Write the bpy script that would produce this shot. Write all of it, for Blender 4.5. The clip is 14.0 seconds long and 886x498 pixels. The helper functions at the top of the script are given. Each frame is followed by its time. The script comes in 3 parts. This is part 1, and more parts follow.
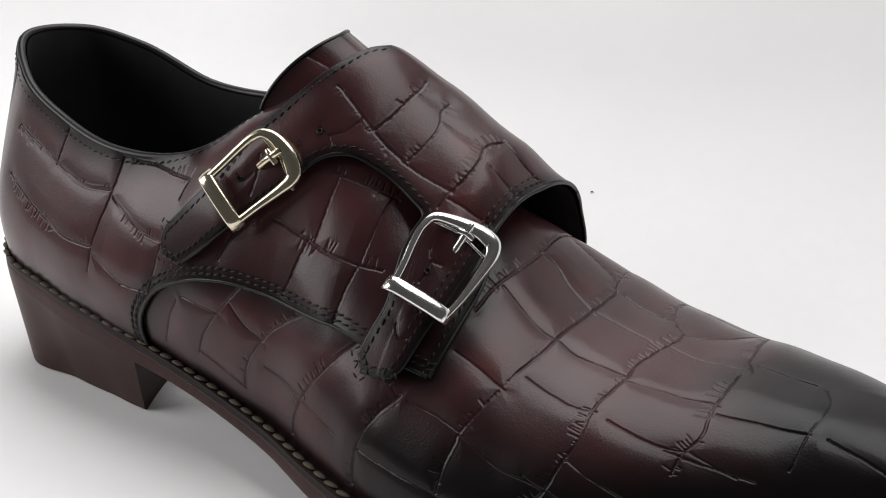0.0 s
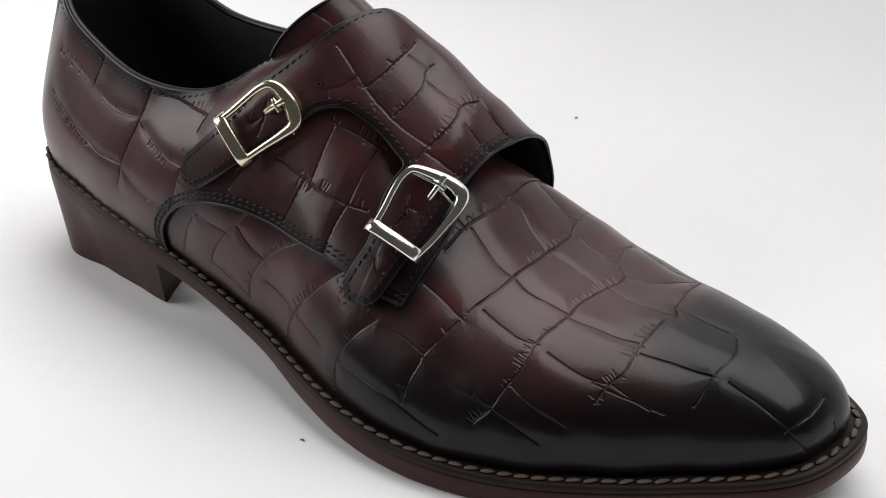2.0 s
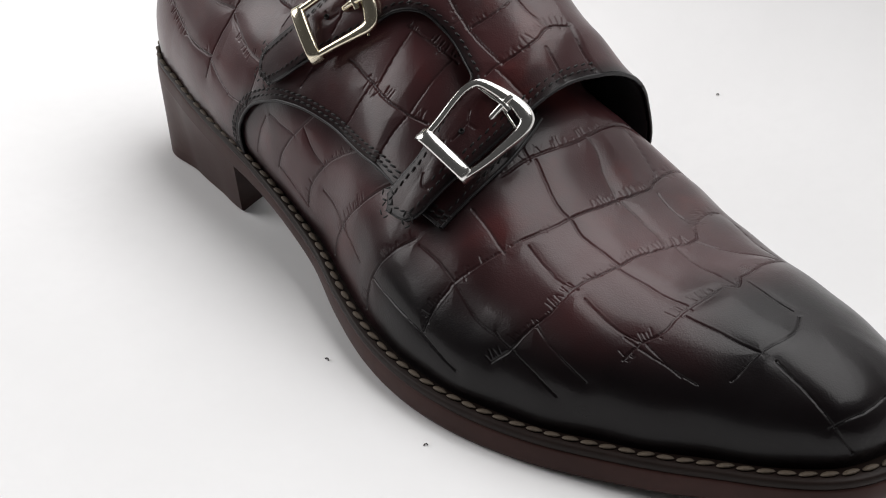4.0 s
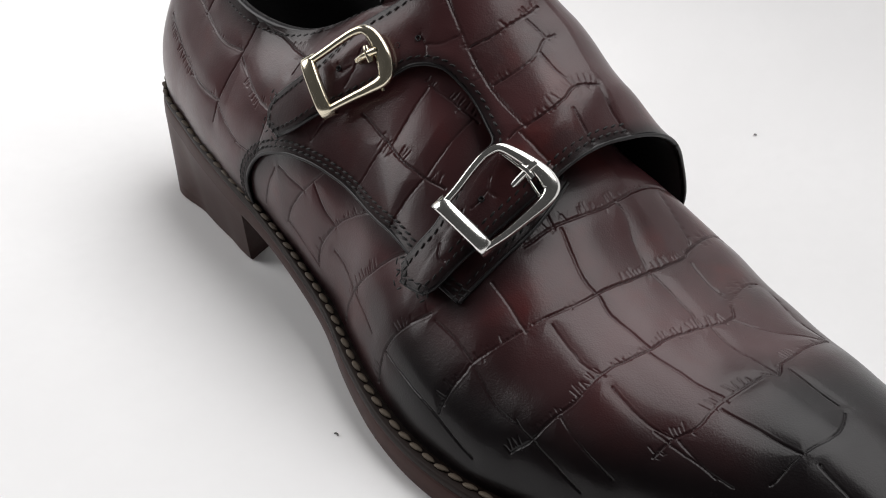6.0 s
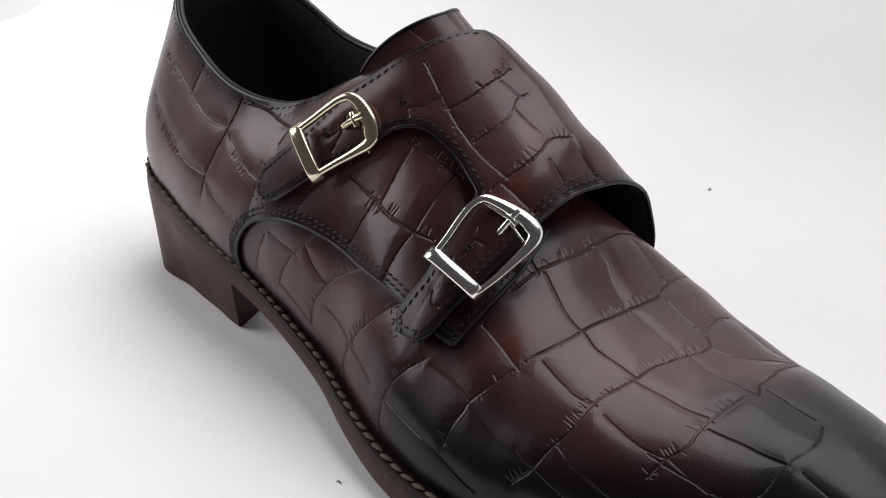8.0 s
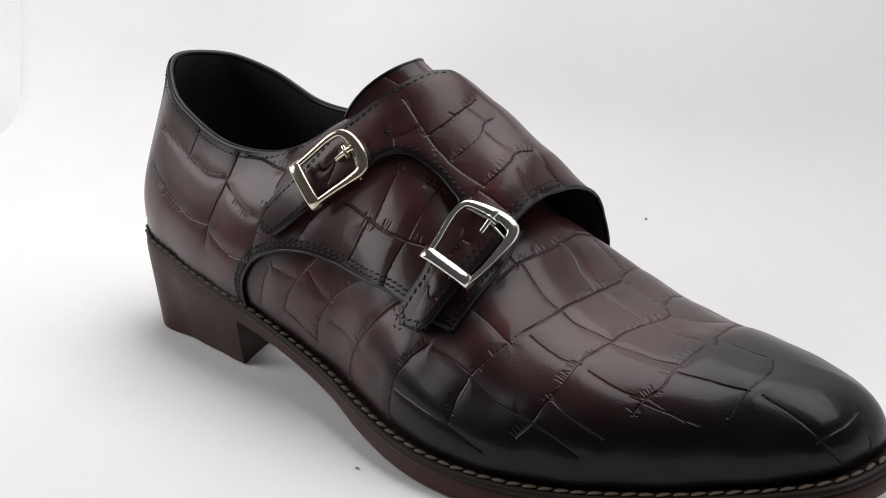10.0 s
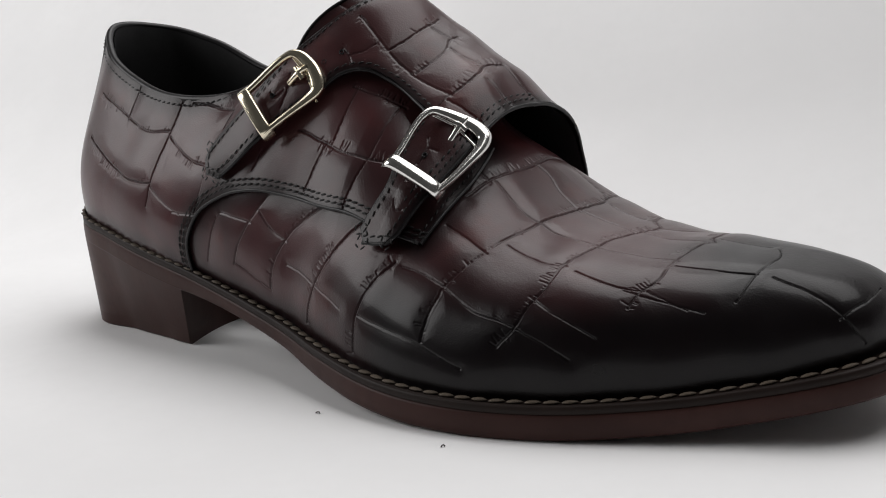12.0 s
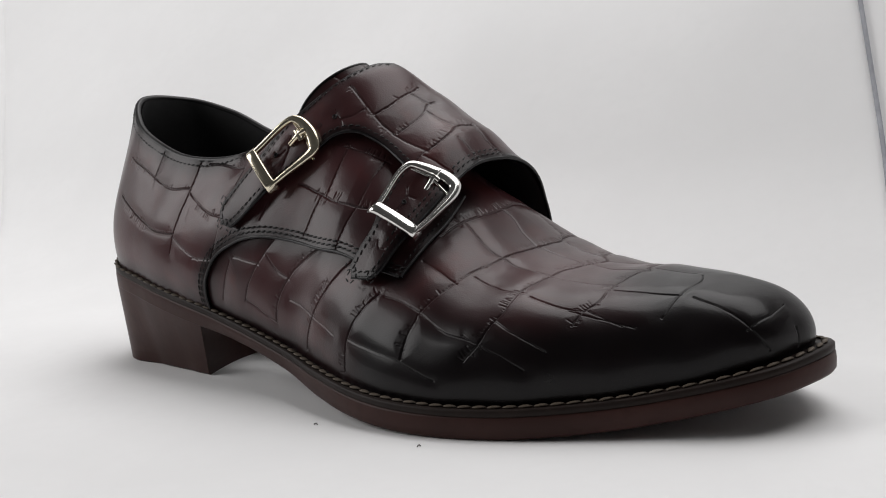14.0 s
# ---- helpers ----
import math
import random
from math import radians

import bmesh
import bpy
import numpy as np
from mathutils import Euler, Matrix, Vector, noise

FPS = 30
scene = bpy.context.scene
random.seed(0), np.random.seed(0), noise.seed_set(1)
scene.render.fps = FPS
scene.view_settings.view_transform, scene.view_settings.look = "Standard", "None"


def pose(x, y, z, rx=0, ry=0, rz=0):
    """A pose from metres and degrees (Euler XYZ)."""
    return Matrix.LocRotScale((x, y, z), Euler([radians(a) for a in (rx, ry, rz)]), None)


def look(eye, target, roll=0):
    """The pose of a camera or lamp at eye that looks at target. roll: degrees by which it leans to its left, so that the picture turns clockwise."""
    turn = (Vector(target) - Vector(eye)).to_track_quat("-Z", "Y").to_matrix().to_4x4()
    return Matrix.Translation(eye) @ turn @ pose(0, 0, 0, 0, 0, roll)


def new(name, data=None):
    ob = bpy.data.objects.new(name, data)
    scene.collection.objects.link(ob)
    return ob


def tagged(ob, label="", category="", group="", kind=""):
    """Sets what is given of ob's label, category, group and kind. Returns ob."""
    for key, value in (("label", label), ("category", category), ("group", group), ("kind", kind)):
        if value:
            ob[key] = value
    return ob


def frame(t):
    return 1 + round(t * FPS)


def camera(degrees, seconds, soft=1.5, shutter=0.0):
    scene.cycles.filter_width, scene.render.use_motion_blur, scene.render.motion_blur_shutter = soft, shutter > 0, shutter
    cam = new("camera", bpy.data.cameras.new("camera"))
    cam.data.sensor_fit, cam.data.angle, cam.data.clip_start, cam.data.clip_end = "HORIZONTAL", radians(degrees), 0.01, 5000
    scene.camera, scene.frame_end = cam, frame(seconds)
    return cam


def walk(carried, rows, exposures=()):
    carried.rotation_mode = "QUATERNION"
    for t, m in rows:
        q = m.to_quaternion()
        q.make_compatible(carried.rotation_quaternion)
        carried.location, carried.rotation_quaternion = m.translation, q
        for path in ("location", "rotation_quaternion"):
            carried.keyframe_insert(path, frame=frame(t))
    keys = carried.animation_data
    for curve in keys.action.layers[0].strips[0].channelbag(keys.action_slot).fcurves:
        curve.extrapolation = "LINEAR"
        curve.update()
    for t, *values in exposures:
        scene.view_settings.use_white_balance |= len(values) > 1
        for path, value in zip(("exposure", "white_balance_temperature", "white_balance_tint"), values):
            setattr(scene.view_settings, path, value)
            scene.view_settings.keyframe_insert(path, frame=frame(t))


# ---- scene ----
cam = camera(35.46, 14.0, soft=1.05)
PATH = [
    (0, (0.32651, -0.31319, 0.22906), (0.13989, -0.00035, 0.06384), -4.22),
    (0.5, (0.33265, -0.31663, 0.22554), (0.14786, -0.00994, 0.04723), -3.74),
    (1, (0.34366, -0.32040, 0.23914), (0.15787, -0.02202, 0.04821), -3.83),
    (1.5, (0.34919, -0.33630, 0.26507), (0.16557, -0.04542, 0.06092), -3.54),
    (2, (0.36538, -0.33451, 0.28662), (0.17846, -0.04910, 0.07781), -2.38),
    (2.5, (0.36970, -0.28924, 0.24598), (0.13580, -0.03857, 0.03993), -1.21),
    (3, (0.38791, -0.27833, 0.24007), (0.14965, -0.03723, 0.02770), -0.44),
    (3.2, (0.40243, -0.28920, 0.23936), (0.16082, -0.04060, 0.03980), 0.51),
    (5.3, (0.40502, -0.28238, 0.24087), (0.15793, -0.04755, 0.04191), 1.28),
    (5.5, (0.39435, -0.27190, 0.24243), (0.14918, -0.03588, 0.04183), 0.81),
    (6, (0.37906, -0.26120, 0.24999), (0.13427, -0.02694, 0.04753), 0.72),
    (6.5, (0.38949, -0.26157, 0.25309), (0.13910, -0.02756, 0.05670), 0.75),
    (7, (0.38549, -0.26462, 0.25133), (0.13467, -0.02321, 0.06382), 0.47),
    (7.2, (0.37920, -0.26920, 0.24858), (0.13191, -0.02307, 0.06390), 0.74),
    (9.3, (0.41169, -0.34149, 0.24846), (0.17668, -0.06110, 0.08675), -2.99),
    (9.5, (0.41388, -0.35106, 0.24244), (0.17851, -0.06539, 0.09081), -3.00),
    (10, (0.41743, -0.36740, 0.23005), (0.18211, -0.07511, 0.09151), -3.52),
    (10.5, (0.42874, -0.37589, 0.23070), (0.19725, -0.07756, 0.09875), -3.78),
    (11, (0.42994, -0.37882, 0.21515), (0.19943, -0.07711, 0.08931), -4.26),
    (11.5, (0.41047, -0.37447, 0.16541), (0.17807, -0.06541, 0.06303), -4.34),
    (12, (0.39825, -0.35910, 0.13325), (0.16676, -0.04426, 0.04788), -4.47),
    (12.5, (0.39596, -0.35492, 0.12562), (0.16011, -0.03994, 0.05375), -4.87),
    (13, (0.41563, -0.37514, 0.12314), (0.18161, -0.05633, 0.06314), -4.76),
    (13.5, (0.43724, -0.38321, 0.12615), (0.20405, -0.06431, 0.06352), -5.42),
    (14, (0.45530, -0.40583, 0.13353), (0.21517, -0.09250, 0.06902), -5.64),
]
walk(cam, [(t, look(eye, target, roll)) for t, eye, target, roll in PATH],
     exposures=[(0, 0.0), (3.2, 0.0), (5.4, -0.10), (6.5, 0.0), (7.2, 0.0), (9.3, -0.02), (11, -0.34), (11.5, -0.40), (12.5, -0.18), (14, -0.35)])

# ---- light: a soft overhead lamp inside a white sheet tent, open to a dim room in front ----
world = bpy.data.worlds.new("dim_room")
scene.world = world
world.use_nodes = True
world.node_tree.nodes["Background"].inputs[0].default_value = (1.0, 0.98, 0.97, 1)
world.node_tree.nodes["Background"].inputs[1].default_value = 0.06


def area_lamp(name, eye, target, wide, deep, watts, colour):
    lamp = bpy.data.lights.new(name, "AREA")
    lamp.shape, lamp.size, lamp.size_y, lamp.energy, lamp.color = "RECTANGLE", wide, deep, watts, colour
    ob = new(name, lamp)
    ob.matrix_world = look(eye, target)
    return ob


area_lamp("softbox_top", (0.24, 0.33, 1.03), (0.14, 0.02, 0.0), 1.5, 0.70, 13.5, (1.0, 0.985, 0.985))
area_lamp("softbox_side", (-0.85, -0.61, 0.64), (0.08, 0.0, 0.05), 0.8, 0.75, 9.0, (1.0, 0.985, 0.985))

# ---- materials ----
def material(name):
    m = bpy.data.materials.new(name)
    m.use_nodes = True
    nt = m.node_tree
    return m, nt, nt.nodes["Principled BSDF"]


def node(nt, kind, **values):
    n = nt.nodes.new(kind)
    for key, value in values.items():
        n.inputs[key.replace("_", " ")].default_value = value
    return n


def mix(nt, fac, a, b, blend="MIX"):
    n = nt.nodes.new("ShaderNodeMix")
    n.data_type, n.blend_type = "RGBA", blend
    for socket, value in ((n.inputs[0], fac), (n.inputs[6], a), (n.inputs[7], b)):
        if isinstance(value, (tuple, float, int)):
            socket.default_value = value
        else:
            nt.links.new(value, socket)
    return n.outputs[2]


def ramp(nt, value, lo, hi):
    n = nt.nodes.new("ShaderNodeMapRange")
    n.inputs[1].default_value, n.inputs[2].default_value = lo, hi
    nt.links.new(value, n.inputs[0])
    return n.outputs[0]


def noise_of(nt, scale, detail=3.0, rough=0.55):
    tex = nt.nodes.new("ShaderNodeTexCoord")
    n = node(nt, "ShaderNodeTexNoise", Scale=scale, Detail=detail, Roughness=rough)
    nt.links.new(tex.outputs["Object"], n.inputs["Vector"])
    return n.outputs[0]


def bump(nt, bsdf, height, strength, distance):
    n = nt.nodes.new("ShaderNodeBump")
    n.inputs["Strength"].default_value, n.inputs["Distance"].default_value = strength, distance
    nt.links.new(height, n.inputs["Height"])
    nt.links.new(n.outputs[0], bsdf.inputs["Normal"])


def leather(name, pale, deep, red, black=(.0035, .003, .0035, 1), rough=.28):
    """Burnished box leather: mottled dye, worked to black where it was burnished and where shade is painted in, with a
    fine pore grain.
    """
    m, nt, bsdf = material(name)
    big, mid, fine = noise_of(nt, 26, 2), noise_of(nt, 90, 3), noise_of(nt, 1400, 3)
    colour = mix(nt, ramp(nt, big, .35, .65), pale, deep)
    colour = mix(nt, ramp(nt, noise_of(nt, 55, 3), .52, .88), colour, red)
    # Mask for the black: real burnish plus shade painted into grooves and side.
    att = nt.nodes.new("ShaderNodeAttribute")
    att.attribute_name = "burnish_and_shade"
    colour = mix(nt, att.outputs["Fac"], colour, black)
    nt.links.new(colour, bsdf.inputs["Base Color"])
    r = nt.nodes.new("ShaderNodeMapRange")
    r.inputs[3].default_value, r.inputs[4].default_value = rough - .05, rough + .12
    nt.links.new(mid, r.inputs[0])
    nt.links.new(r.outputs[0], bsdf.inputs["Roughness"])
    gloss = nt.nodes.new("ShaderNodeMapRange")
    gloss.inputs[3].default_value, gloss.inputs[4].default_value = .29, .16
    nt.links.new(att.outputs["Fac"], gloss.inputs[0])
    nt.links.new(gloss.outputs[0], bsdf.inputs["Specular IOR Level"])
    bsdf.inputs["Coat Weight"].default_value, bsdf.inputs["Coat Roughness"].default_value = .13, .13
    vor = node(nt, "ShaderNodeTexVoronoi", Scale=2000.0)
    tex = nt.nodes.new("ShaderNodeTexCoord")
    nt.links.new(tex.outputs["Object"], vor.inputs["Vector"])
    add = nt.nodes.new("ShaderNodeMath")
    nt.links.new(vor.outputs["Distance"], add.inputs[0])
    nt.links.new(fine, add.inputs[1])
    soft = nt.nodes.new("ShaderNodeMath")
    soft.operation = "MULTIPLY_ADD"
    nt.links.new(noise_of(nt, 330, 3, .6), soft.inputs[0])
    soft.inputs[1].default_value = 1.6
    nt.links.new(add.outputs[0], soft.inputs[2])
    bump(nt, bsdf, soft.outputs[0], .26, .0001)
    return m


def plain(name, colour, rough, metal=0.0, grain=400.0, depth=.0001, vary=.35, strength=.4, gloss=.5):
    """A coloured surface with two scales of tone and a fine relief."""
    m, nt, bsdf = material(name)
    dark = tuple(c * (1 - vary) for c in colour[:3]) + (1,)
    a, b = noise_of(nt, grain * .12, 3), noise_of(nt, grain, 3)
    c = mix(nt, ramp(nt, a, .3, .7), colour, dark)
    c = mix(nt, ramp(nt, b, .45, .9), c, dark)
    nt.links.new(c, bsdf.inputs["Base Color"])
    bsdf.inputs["Roughness"].default_value, bsdf.inputs["Metallic"].default_value = rough, metal
    bsdf.inputs["Specular IOR Level"].default_value = gloss
    bump(nt, bsdf, b, strength, depth)
    return m


UPPER = leather("oxblood_crocodile_leather", (.068, .0235, .0255, 1), (.036, .0120, .0130, 1), (.080, .0110, .0095, 1))
EDGE = plain("black_edge_dye", (.008, .007, .008, 1), .38, grain=900, gloss=.35)
THREAD = plain("black_thread", (.009, .008, .008, 1), .5, grain=2500, gloss=.25)
WELT_THREAD = plain("tan_welt_thread", (.10, .074, .050, 1), .65, grain=2500, vary=.5)
WELT = plain("dark_welt_leather", (.018, .011, .009, 1), .5, grain=600, gloss=.16)
SOLE = plain("stained_sole_edge", (.052, .0235, .0200, 1), .42, grain=260, depth=.00015, gloss=.14)
LINING = plain("black_lining", (.022, .022, .023, 1), .6, grain=700)
SILVER = plain("polished_steel", (.90, .89, .86, 1), .17, 1.0, grain=300, vary=.12, depth=.00002)
GOLD = plain("pale_brass_plating", (.90, .82, .64, 1), .20, 1.0, grain=220, vary=.25, depth=.00003)
SHEET = plain("white_sheet", (.86, .86, .86, 1), .85, grain=160, depth=.0003, vary=.03, strength=.15)
DUST = plain("grey_lint", (.10, .09, .09, 1), .8, grain=2000)


# ---- the last: one surface from the feather line (v = 0) up to ridge or topline (v = 1) ----
# each station: base x, y; top x, y, z; outward bulge; height of the lower handle; reach of the upper handle
LATERAL = [
    (0.2872, 0.0000, 0.2585, -0.0018, 0.0440, 0.0026, 0.58, 0.640),
    (0.2830, -0.0190, 0.2534, -0.0018, 0.0442, 0.0034, 0.65, 0.835),
    (0.2494, -0.0375, 0.2308, 0.0004, 0.0452, 0.0014, 0.67, 0.872),
    (0.2280, -0.0465, 0.2159, 0.0006, 0.0450, 0.0019, 0.73, 0.856),
    (0.2050, -0.0550, 0.1991, 0.0035, 0.0475, 0.0027, 0.73, 0.777),
    (0.1830, -0.0595, 0.1820, 0.0137, 0.0532, 0.0033, 0.63, 0.682),
    (0.1650, -0.0600, 0.1667, 0.0132, 0.0652, 0.0027, 0.54, 0.572),
    (0.1450, -0.0570, 0.1499, 0.0111, 0.0787, 0.0018, 0.44, 0.595),
    (0.1250, -0.0505, 0.1321, 0.0151, 0.0999, 0.0010, 0.36, 0.615),
    (0.1030, -0.0415, 0.1130, 0.0099, 0.1108, 0.0010, 0.36, 0.640),
    (0.0800, -0.0355, 0.0900, -0.0040, 0.1020, 0.0062, 0.40, 0.670)]
HEEL = [
    (0.0540, -0.0305, 0.0642, -0.0160, 0.0890, 0.0067, 0.41, 0.680),
    (0.0275, -0.0266, 0.0386, -0.0179, 0.0880, 0.0059, 0.42, 0.640),
    (0.0010, -0.0215, 0.0130, -0.0124, 0.0930, 0.0050, 0.40, 0.450),
    (-0.0206, -0.0145, -0.0087, -0.0047, 0.1025, 0.0030, 0.40, 0.400),
    (-0.0342, 0.0087, -0.0213, 0.0094, 0.1120, 0.0033, 0.40, 0.300),
    (-0.0177, 0.0325, -0.0132, 0.0294, 0.1095, 0.0042, 0.40, 0.300),
    (0.0035, 0.0394, 0.0043, 0.0363, 0.1030, 0.0041, 0.40, 0.300),
    (0.0300, 0.0410, 0.0300, 0.0390, 0.0910, 0.0040, 0.40, 0.300),
    (0.0550, 0.0400, 0.0600, 0.0360, 0.0900, 0.0040, 0.40, 0.400)]
MEDIAL = [
    (0.0800, 0.0365, 0.0880, 0.0140, 0.1030, 0.0020, 0.40, 0.600),
    (0.1030, 0.0351, 0.1130, 0.0099, 0.1108, 0.0010, 0.40, 0.597),
    (0.1250, 0.0412, 0.1321, 0.0151, 0.0999, 0.0009, 0.40, 0.730),
    (0.1450, 0.0392, 0.1499, 0.0111, 0.0787, 0.0007, 0.43, 0.754),
    (0.1650, 0.0457, 0.1667, 0.0132, 0.0652, 0.0006, 0.50, 0.822),
    (0.1830, 0.0510, 0.1820, 0.0137, 0.0532, 0.0005, 0.51, 0.853),
    (0.2050, 0.0473, 0.1991, 0.0035, 0.0475, 0.0006, 0.55, 0.832),
    (0.2280, 0.0399, 0.2159, 0.0006, 0.0450, 0.0006, 0.56, 0.816),
    (0.2460, 0.0329, 0.2308, 0.0004, 0.0452, 0.0004, 0.52, 0.813),
    (0.2788, 0.0121, 0.2534, -0.0018, 0.0442, 0.0025, 0.56, 0.670)]
RINGS = np.array(LATERAL + HEEL + MEDIAL)
NR = len(RINGS)


def ring_spline(values, s):
    """Smooth closed curve through the rings, at positions s in ring units."""
    s = np.asarray(s, float) % NR
    i = np.floor(s).astype(int)
    t = (s - i)[..., None]
    p0, p1, p2, p3 = (values[(i + k) % NR] for k in (-1, 0, 1, 2))
    upper = np.isin(np.arange(values.shape[1]), (2, 3, 4))

    def gap(m, n):
        foot, crown = (np.linalg.norm((n - m)[..., k], axis=-1)[..., None] + 1e-4 for k in (slice(0, 2), slice(2, 5)))
        return np.where(upper, crown, foot)

    a, c, b = gap(p0, p1), gap(p1, p2), gap(p2, p3)
    m1 = c * ((p2 - p1) / c * a + (p1 - p0) / a * c) / (a + c)
    m2 = c * ((p3 - p2) / b * c + (p2 - p1) / c * b) / (b + c)
    return (2*t**3 - 3*t**2 + 1) * p1 + (t**3 - 2*t**2 + t) * m1 + (-2*t**3 + 3*t**2) * p2 + (t**3 - t**2) * m2


def smooth(x, xs, ys):
    """Smooth curve through a few heights."""
    xs, ys = np.array(xs, float), np.array(ys, float)
    m = np.gradient(ys, xs)
    x = np.clip(x, xs[0], xs[-1])
    i = np.clip(np.searchsorted(xs, x) - 1, 0, len(xs) - 2)
    h = xs[i + 1] - xs[i]
    t = (x - xs[i]) / h
    return (2*t**3 - 3*t**2 + 1) * ys[i] + (t**3 - 2*t**2 + t) * h * m[i] + (-2*t**3 + 3*t**2) * ys[i + 1] + (t**3 - t**2) * h * m[i + 1]


def welt_z(x):
    return smooth(x, (-.030, -.005, .020, .045, .075, .103, .130, .155, .180, .215, .245, .262, .277, .296),
                  (.0445, .0402, .0352, .0306, .0245, .0190, .0150, .0118, .0105, .0110, .0139, .0168, .0203, .0255))


def last(s, v):
    """Place on the last."""
    q = ring_spline(RINGS, s)
    v = np.asarray(v, float)[..., None]
    base = np.concatenate([q[..., :2], (welt_z(q[..., 0]) - .0012)[..., None]], -1)
    top = q[..., 2:5]
    e = .02
    d = ring_spline(RINGS, np.asarray(s) + e)[..., :2] - ring_spline(RINGS, np.asarray(s) - e)[..., :2]
    d /= np.linalg.norm(d, axis=-1)[..., None] + 1e-12
    out = np.stack([-d[..., 1], d[..., 0], 0 * d[..., 0]], -1)   # outward of a clockwise run
    rise = (top - base)[..., 2:3] * np.array([0, 0, 1.])
    low = base + out * q[..., 5:6] * 1.5 + rise * q[..., 6:7]
    flat = (base - top) * np.array([1, 1, 0.]) * q[..., 7:8]
    high = top + flat - rise * (.02 + .30 * np.clip((.085 - q[..., 0:1]) / .05, 0, 1) ** 1.5)
    return (1-v)**3 * base + 3*(1-v)**2*v * low + 3*(1-v)*v*v * high + v**3 * top


def lay(s, v, d):
    """Place at a height d over the last; v past 1 runs down the other side."""
    s, v = np.broadcast_arrays(np.asarray(s, float), np.asarray(v, float))
    over = v > 1
    ss, vv = np.where(over, NR - s, s), np.where(over, 2 - v, v)
    e = np.where(over, -.01, .01)
    va, vb = np.clip(vv - .01, 0, 1), np.clip(vv + .01, 0, 1)
    p = last(ss, vv)
    n = np.cross(last(ss + .02, vv) - last(ss - .02, vv), last(ss, vb) - last(ss, va))
    n /= np.linalg.norm(n, axis=-1)[..., None] + 1e-15
    return p - n * np.asarray(d)[..., None]


def ease(x):
    x = np.clip(x, 0, 1)
    return x * x * (3 - 2 * x)


LIFT = (0.0214, 0.0134, 0.0140, 0.0050, 0.0070, 0.0050, 0.0000)


def flap_at(s, w, d=0.0):
    """Place on the strap flap, which stands off the instep at its front."""
    s, w = np.broadcast_arrays(np.asarray(s, float), np.asarray(w, float))
    p = lay(s, w, .0034 + d)
    lift = smooth(s, (5.6, 6.0, 7.0, 8.0, 8.8, 9.6, 12), LIFT)
    lift = lift * ease((w - .50) / .40) * (1 - ease((w - 1.45) / .5))
    puff = .0030 * np.exp(-((s - 9.9) / .8) ** 2 - ((w - .56) / .2) ** 2) + .0036 * np.exp(-((s - 6.85) / .45) ** 2 - ((w - .56) / .14) ** 2)
    return p + lift[..., None] * np.array([.36, 0, .93]) + puff[..., None] * np.array([.45, -.68, .58])


# ---- tools for meshes ----
def mesh_of(name, verts, faces, mat, shade=True):
    me = bpy.data.meshes.new(name)
    verts, faces = np.asarray(verts, np.float32), np.asarray(faces, np.int32)
    k = faces.shape[1]
    me.vertices.add(len(verts))
    me.vertices.foreach_set("co", verts.ravel())
    me.loops.add(faces.size)
    me.loops.foreach_set("vertex_index", faces.ravel())
    me.polygons.add(len(faces))
    me.polygons.foreach_set("loop_start", np.arange(0, faces.size, k, dtype=np.int32))
    me.update(calc_edges=True)
    me.validate()
    if shade:
        me.shade_smooth()
    if mat:
        me.materials.append(mat)
    return me


def part(name, me, parent, label=""):
    ob = new(name, me)
    ob.parent = parent
    return tagged(ob, label)


def sheet_faces(n, m, wrap=False, keep=None):
    idx = np.arange(n * m).reshape(n, m)
    if wrap:
        idx = np.vstack([idx, idx[:1]])
    f = np.stack([idx[:-1, :-1], idx[1:, :-1], idx[1:, 1:], idx[:-1, 1:]], -1).reshape(-1, 4)
    return f if keep is None else f[keep.ravel()[f].all(1)]


def trimmed(verts, faces):
    used, back = np.unique(faces, return_inverse=True)
    return verts[used], back.reshape(faces.shape), used


def inside(poly, s, w):
    """Which places (s, w) lie in the polygon."""
    hit = np.zeros(s.shape, bool)
    for (a, b), (c, d) in zip(poly, np.roll(poly, -1, 0)):
        if b != d:
            hit ^= ((b > w) != (d > w)) & (s < (c - a) * (w - b) / (d - b) + a)
    return hit


def fine(line, n=10, closed=False):
    """Rounded, denser polyline."""
    p = np.asarray(line, float)
    q = np.vstack([p[-1:], p, p[:2]]) if closed else np.vstack([2 * p[:1] - p[1:2], p, 2 * p[-1:] - p[-2:-1]])
    t = np.linspace(0, 1, n, endpoint=False)[:, None]
    out = []
    for i in range(1, len(q) - 2):
        a, b, c, d = q[i - 1:i + 3]
        out.append(.5 * (2 * b + (c - a) * t + (2*a - 5*b + 4*c - d) * t**2 + (3*b - a - 3*c + d) * t**3))
    return np.vstack(out + ([] if closed else [p[-1:]]))


def even(points, step):
    """Points along a polyline in equal steps."""
    g = np.r_[0, np.cumsum(np.linalg.norm(np.diff(points, axis=0), axis=1))]
    n = max(2, int(g[-1] / step))
    t = np.linspace(0, g[-1], n)
    return np.stack([np.interp(t, g, points[:, k]) for k in range(points.shape[1])], 1)


def distance_to(verts, points, far=.008):
    """How far each vertex lies from a run of points, up to far."""
    out = np.full(len(verts), far)
    for i in range(0, len(points), 60):
        run = points[i:i + 60]
        near = np.where(((verts > run.min(0) - far) & (verts < run.max(0) + far)).all(1))[0]
        for chunk in np.array_split(near, max(1, len(near) // 8000)):
            if len(chunk):
                d = np.sqrt(((verts[chunk][:, None] - run[None]) ** 2).sum(-1)).min(1)
                out[chunk] = np.minimum(out[chunk], d)
    return out


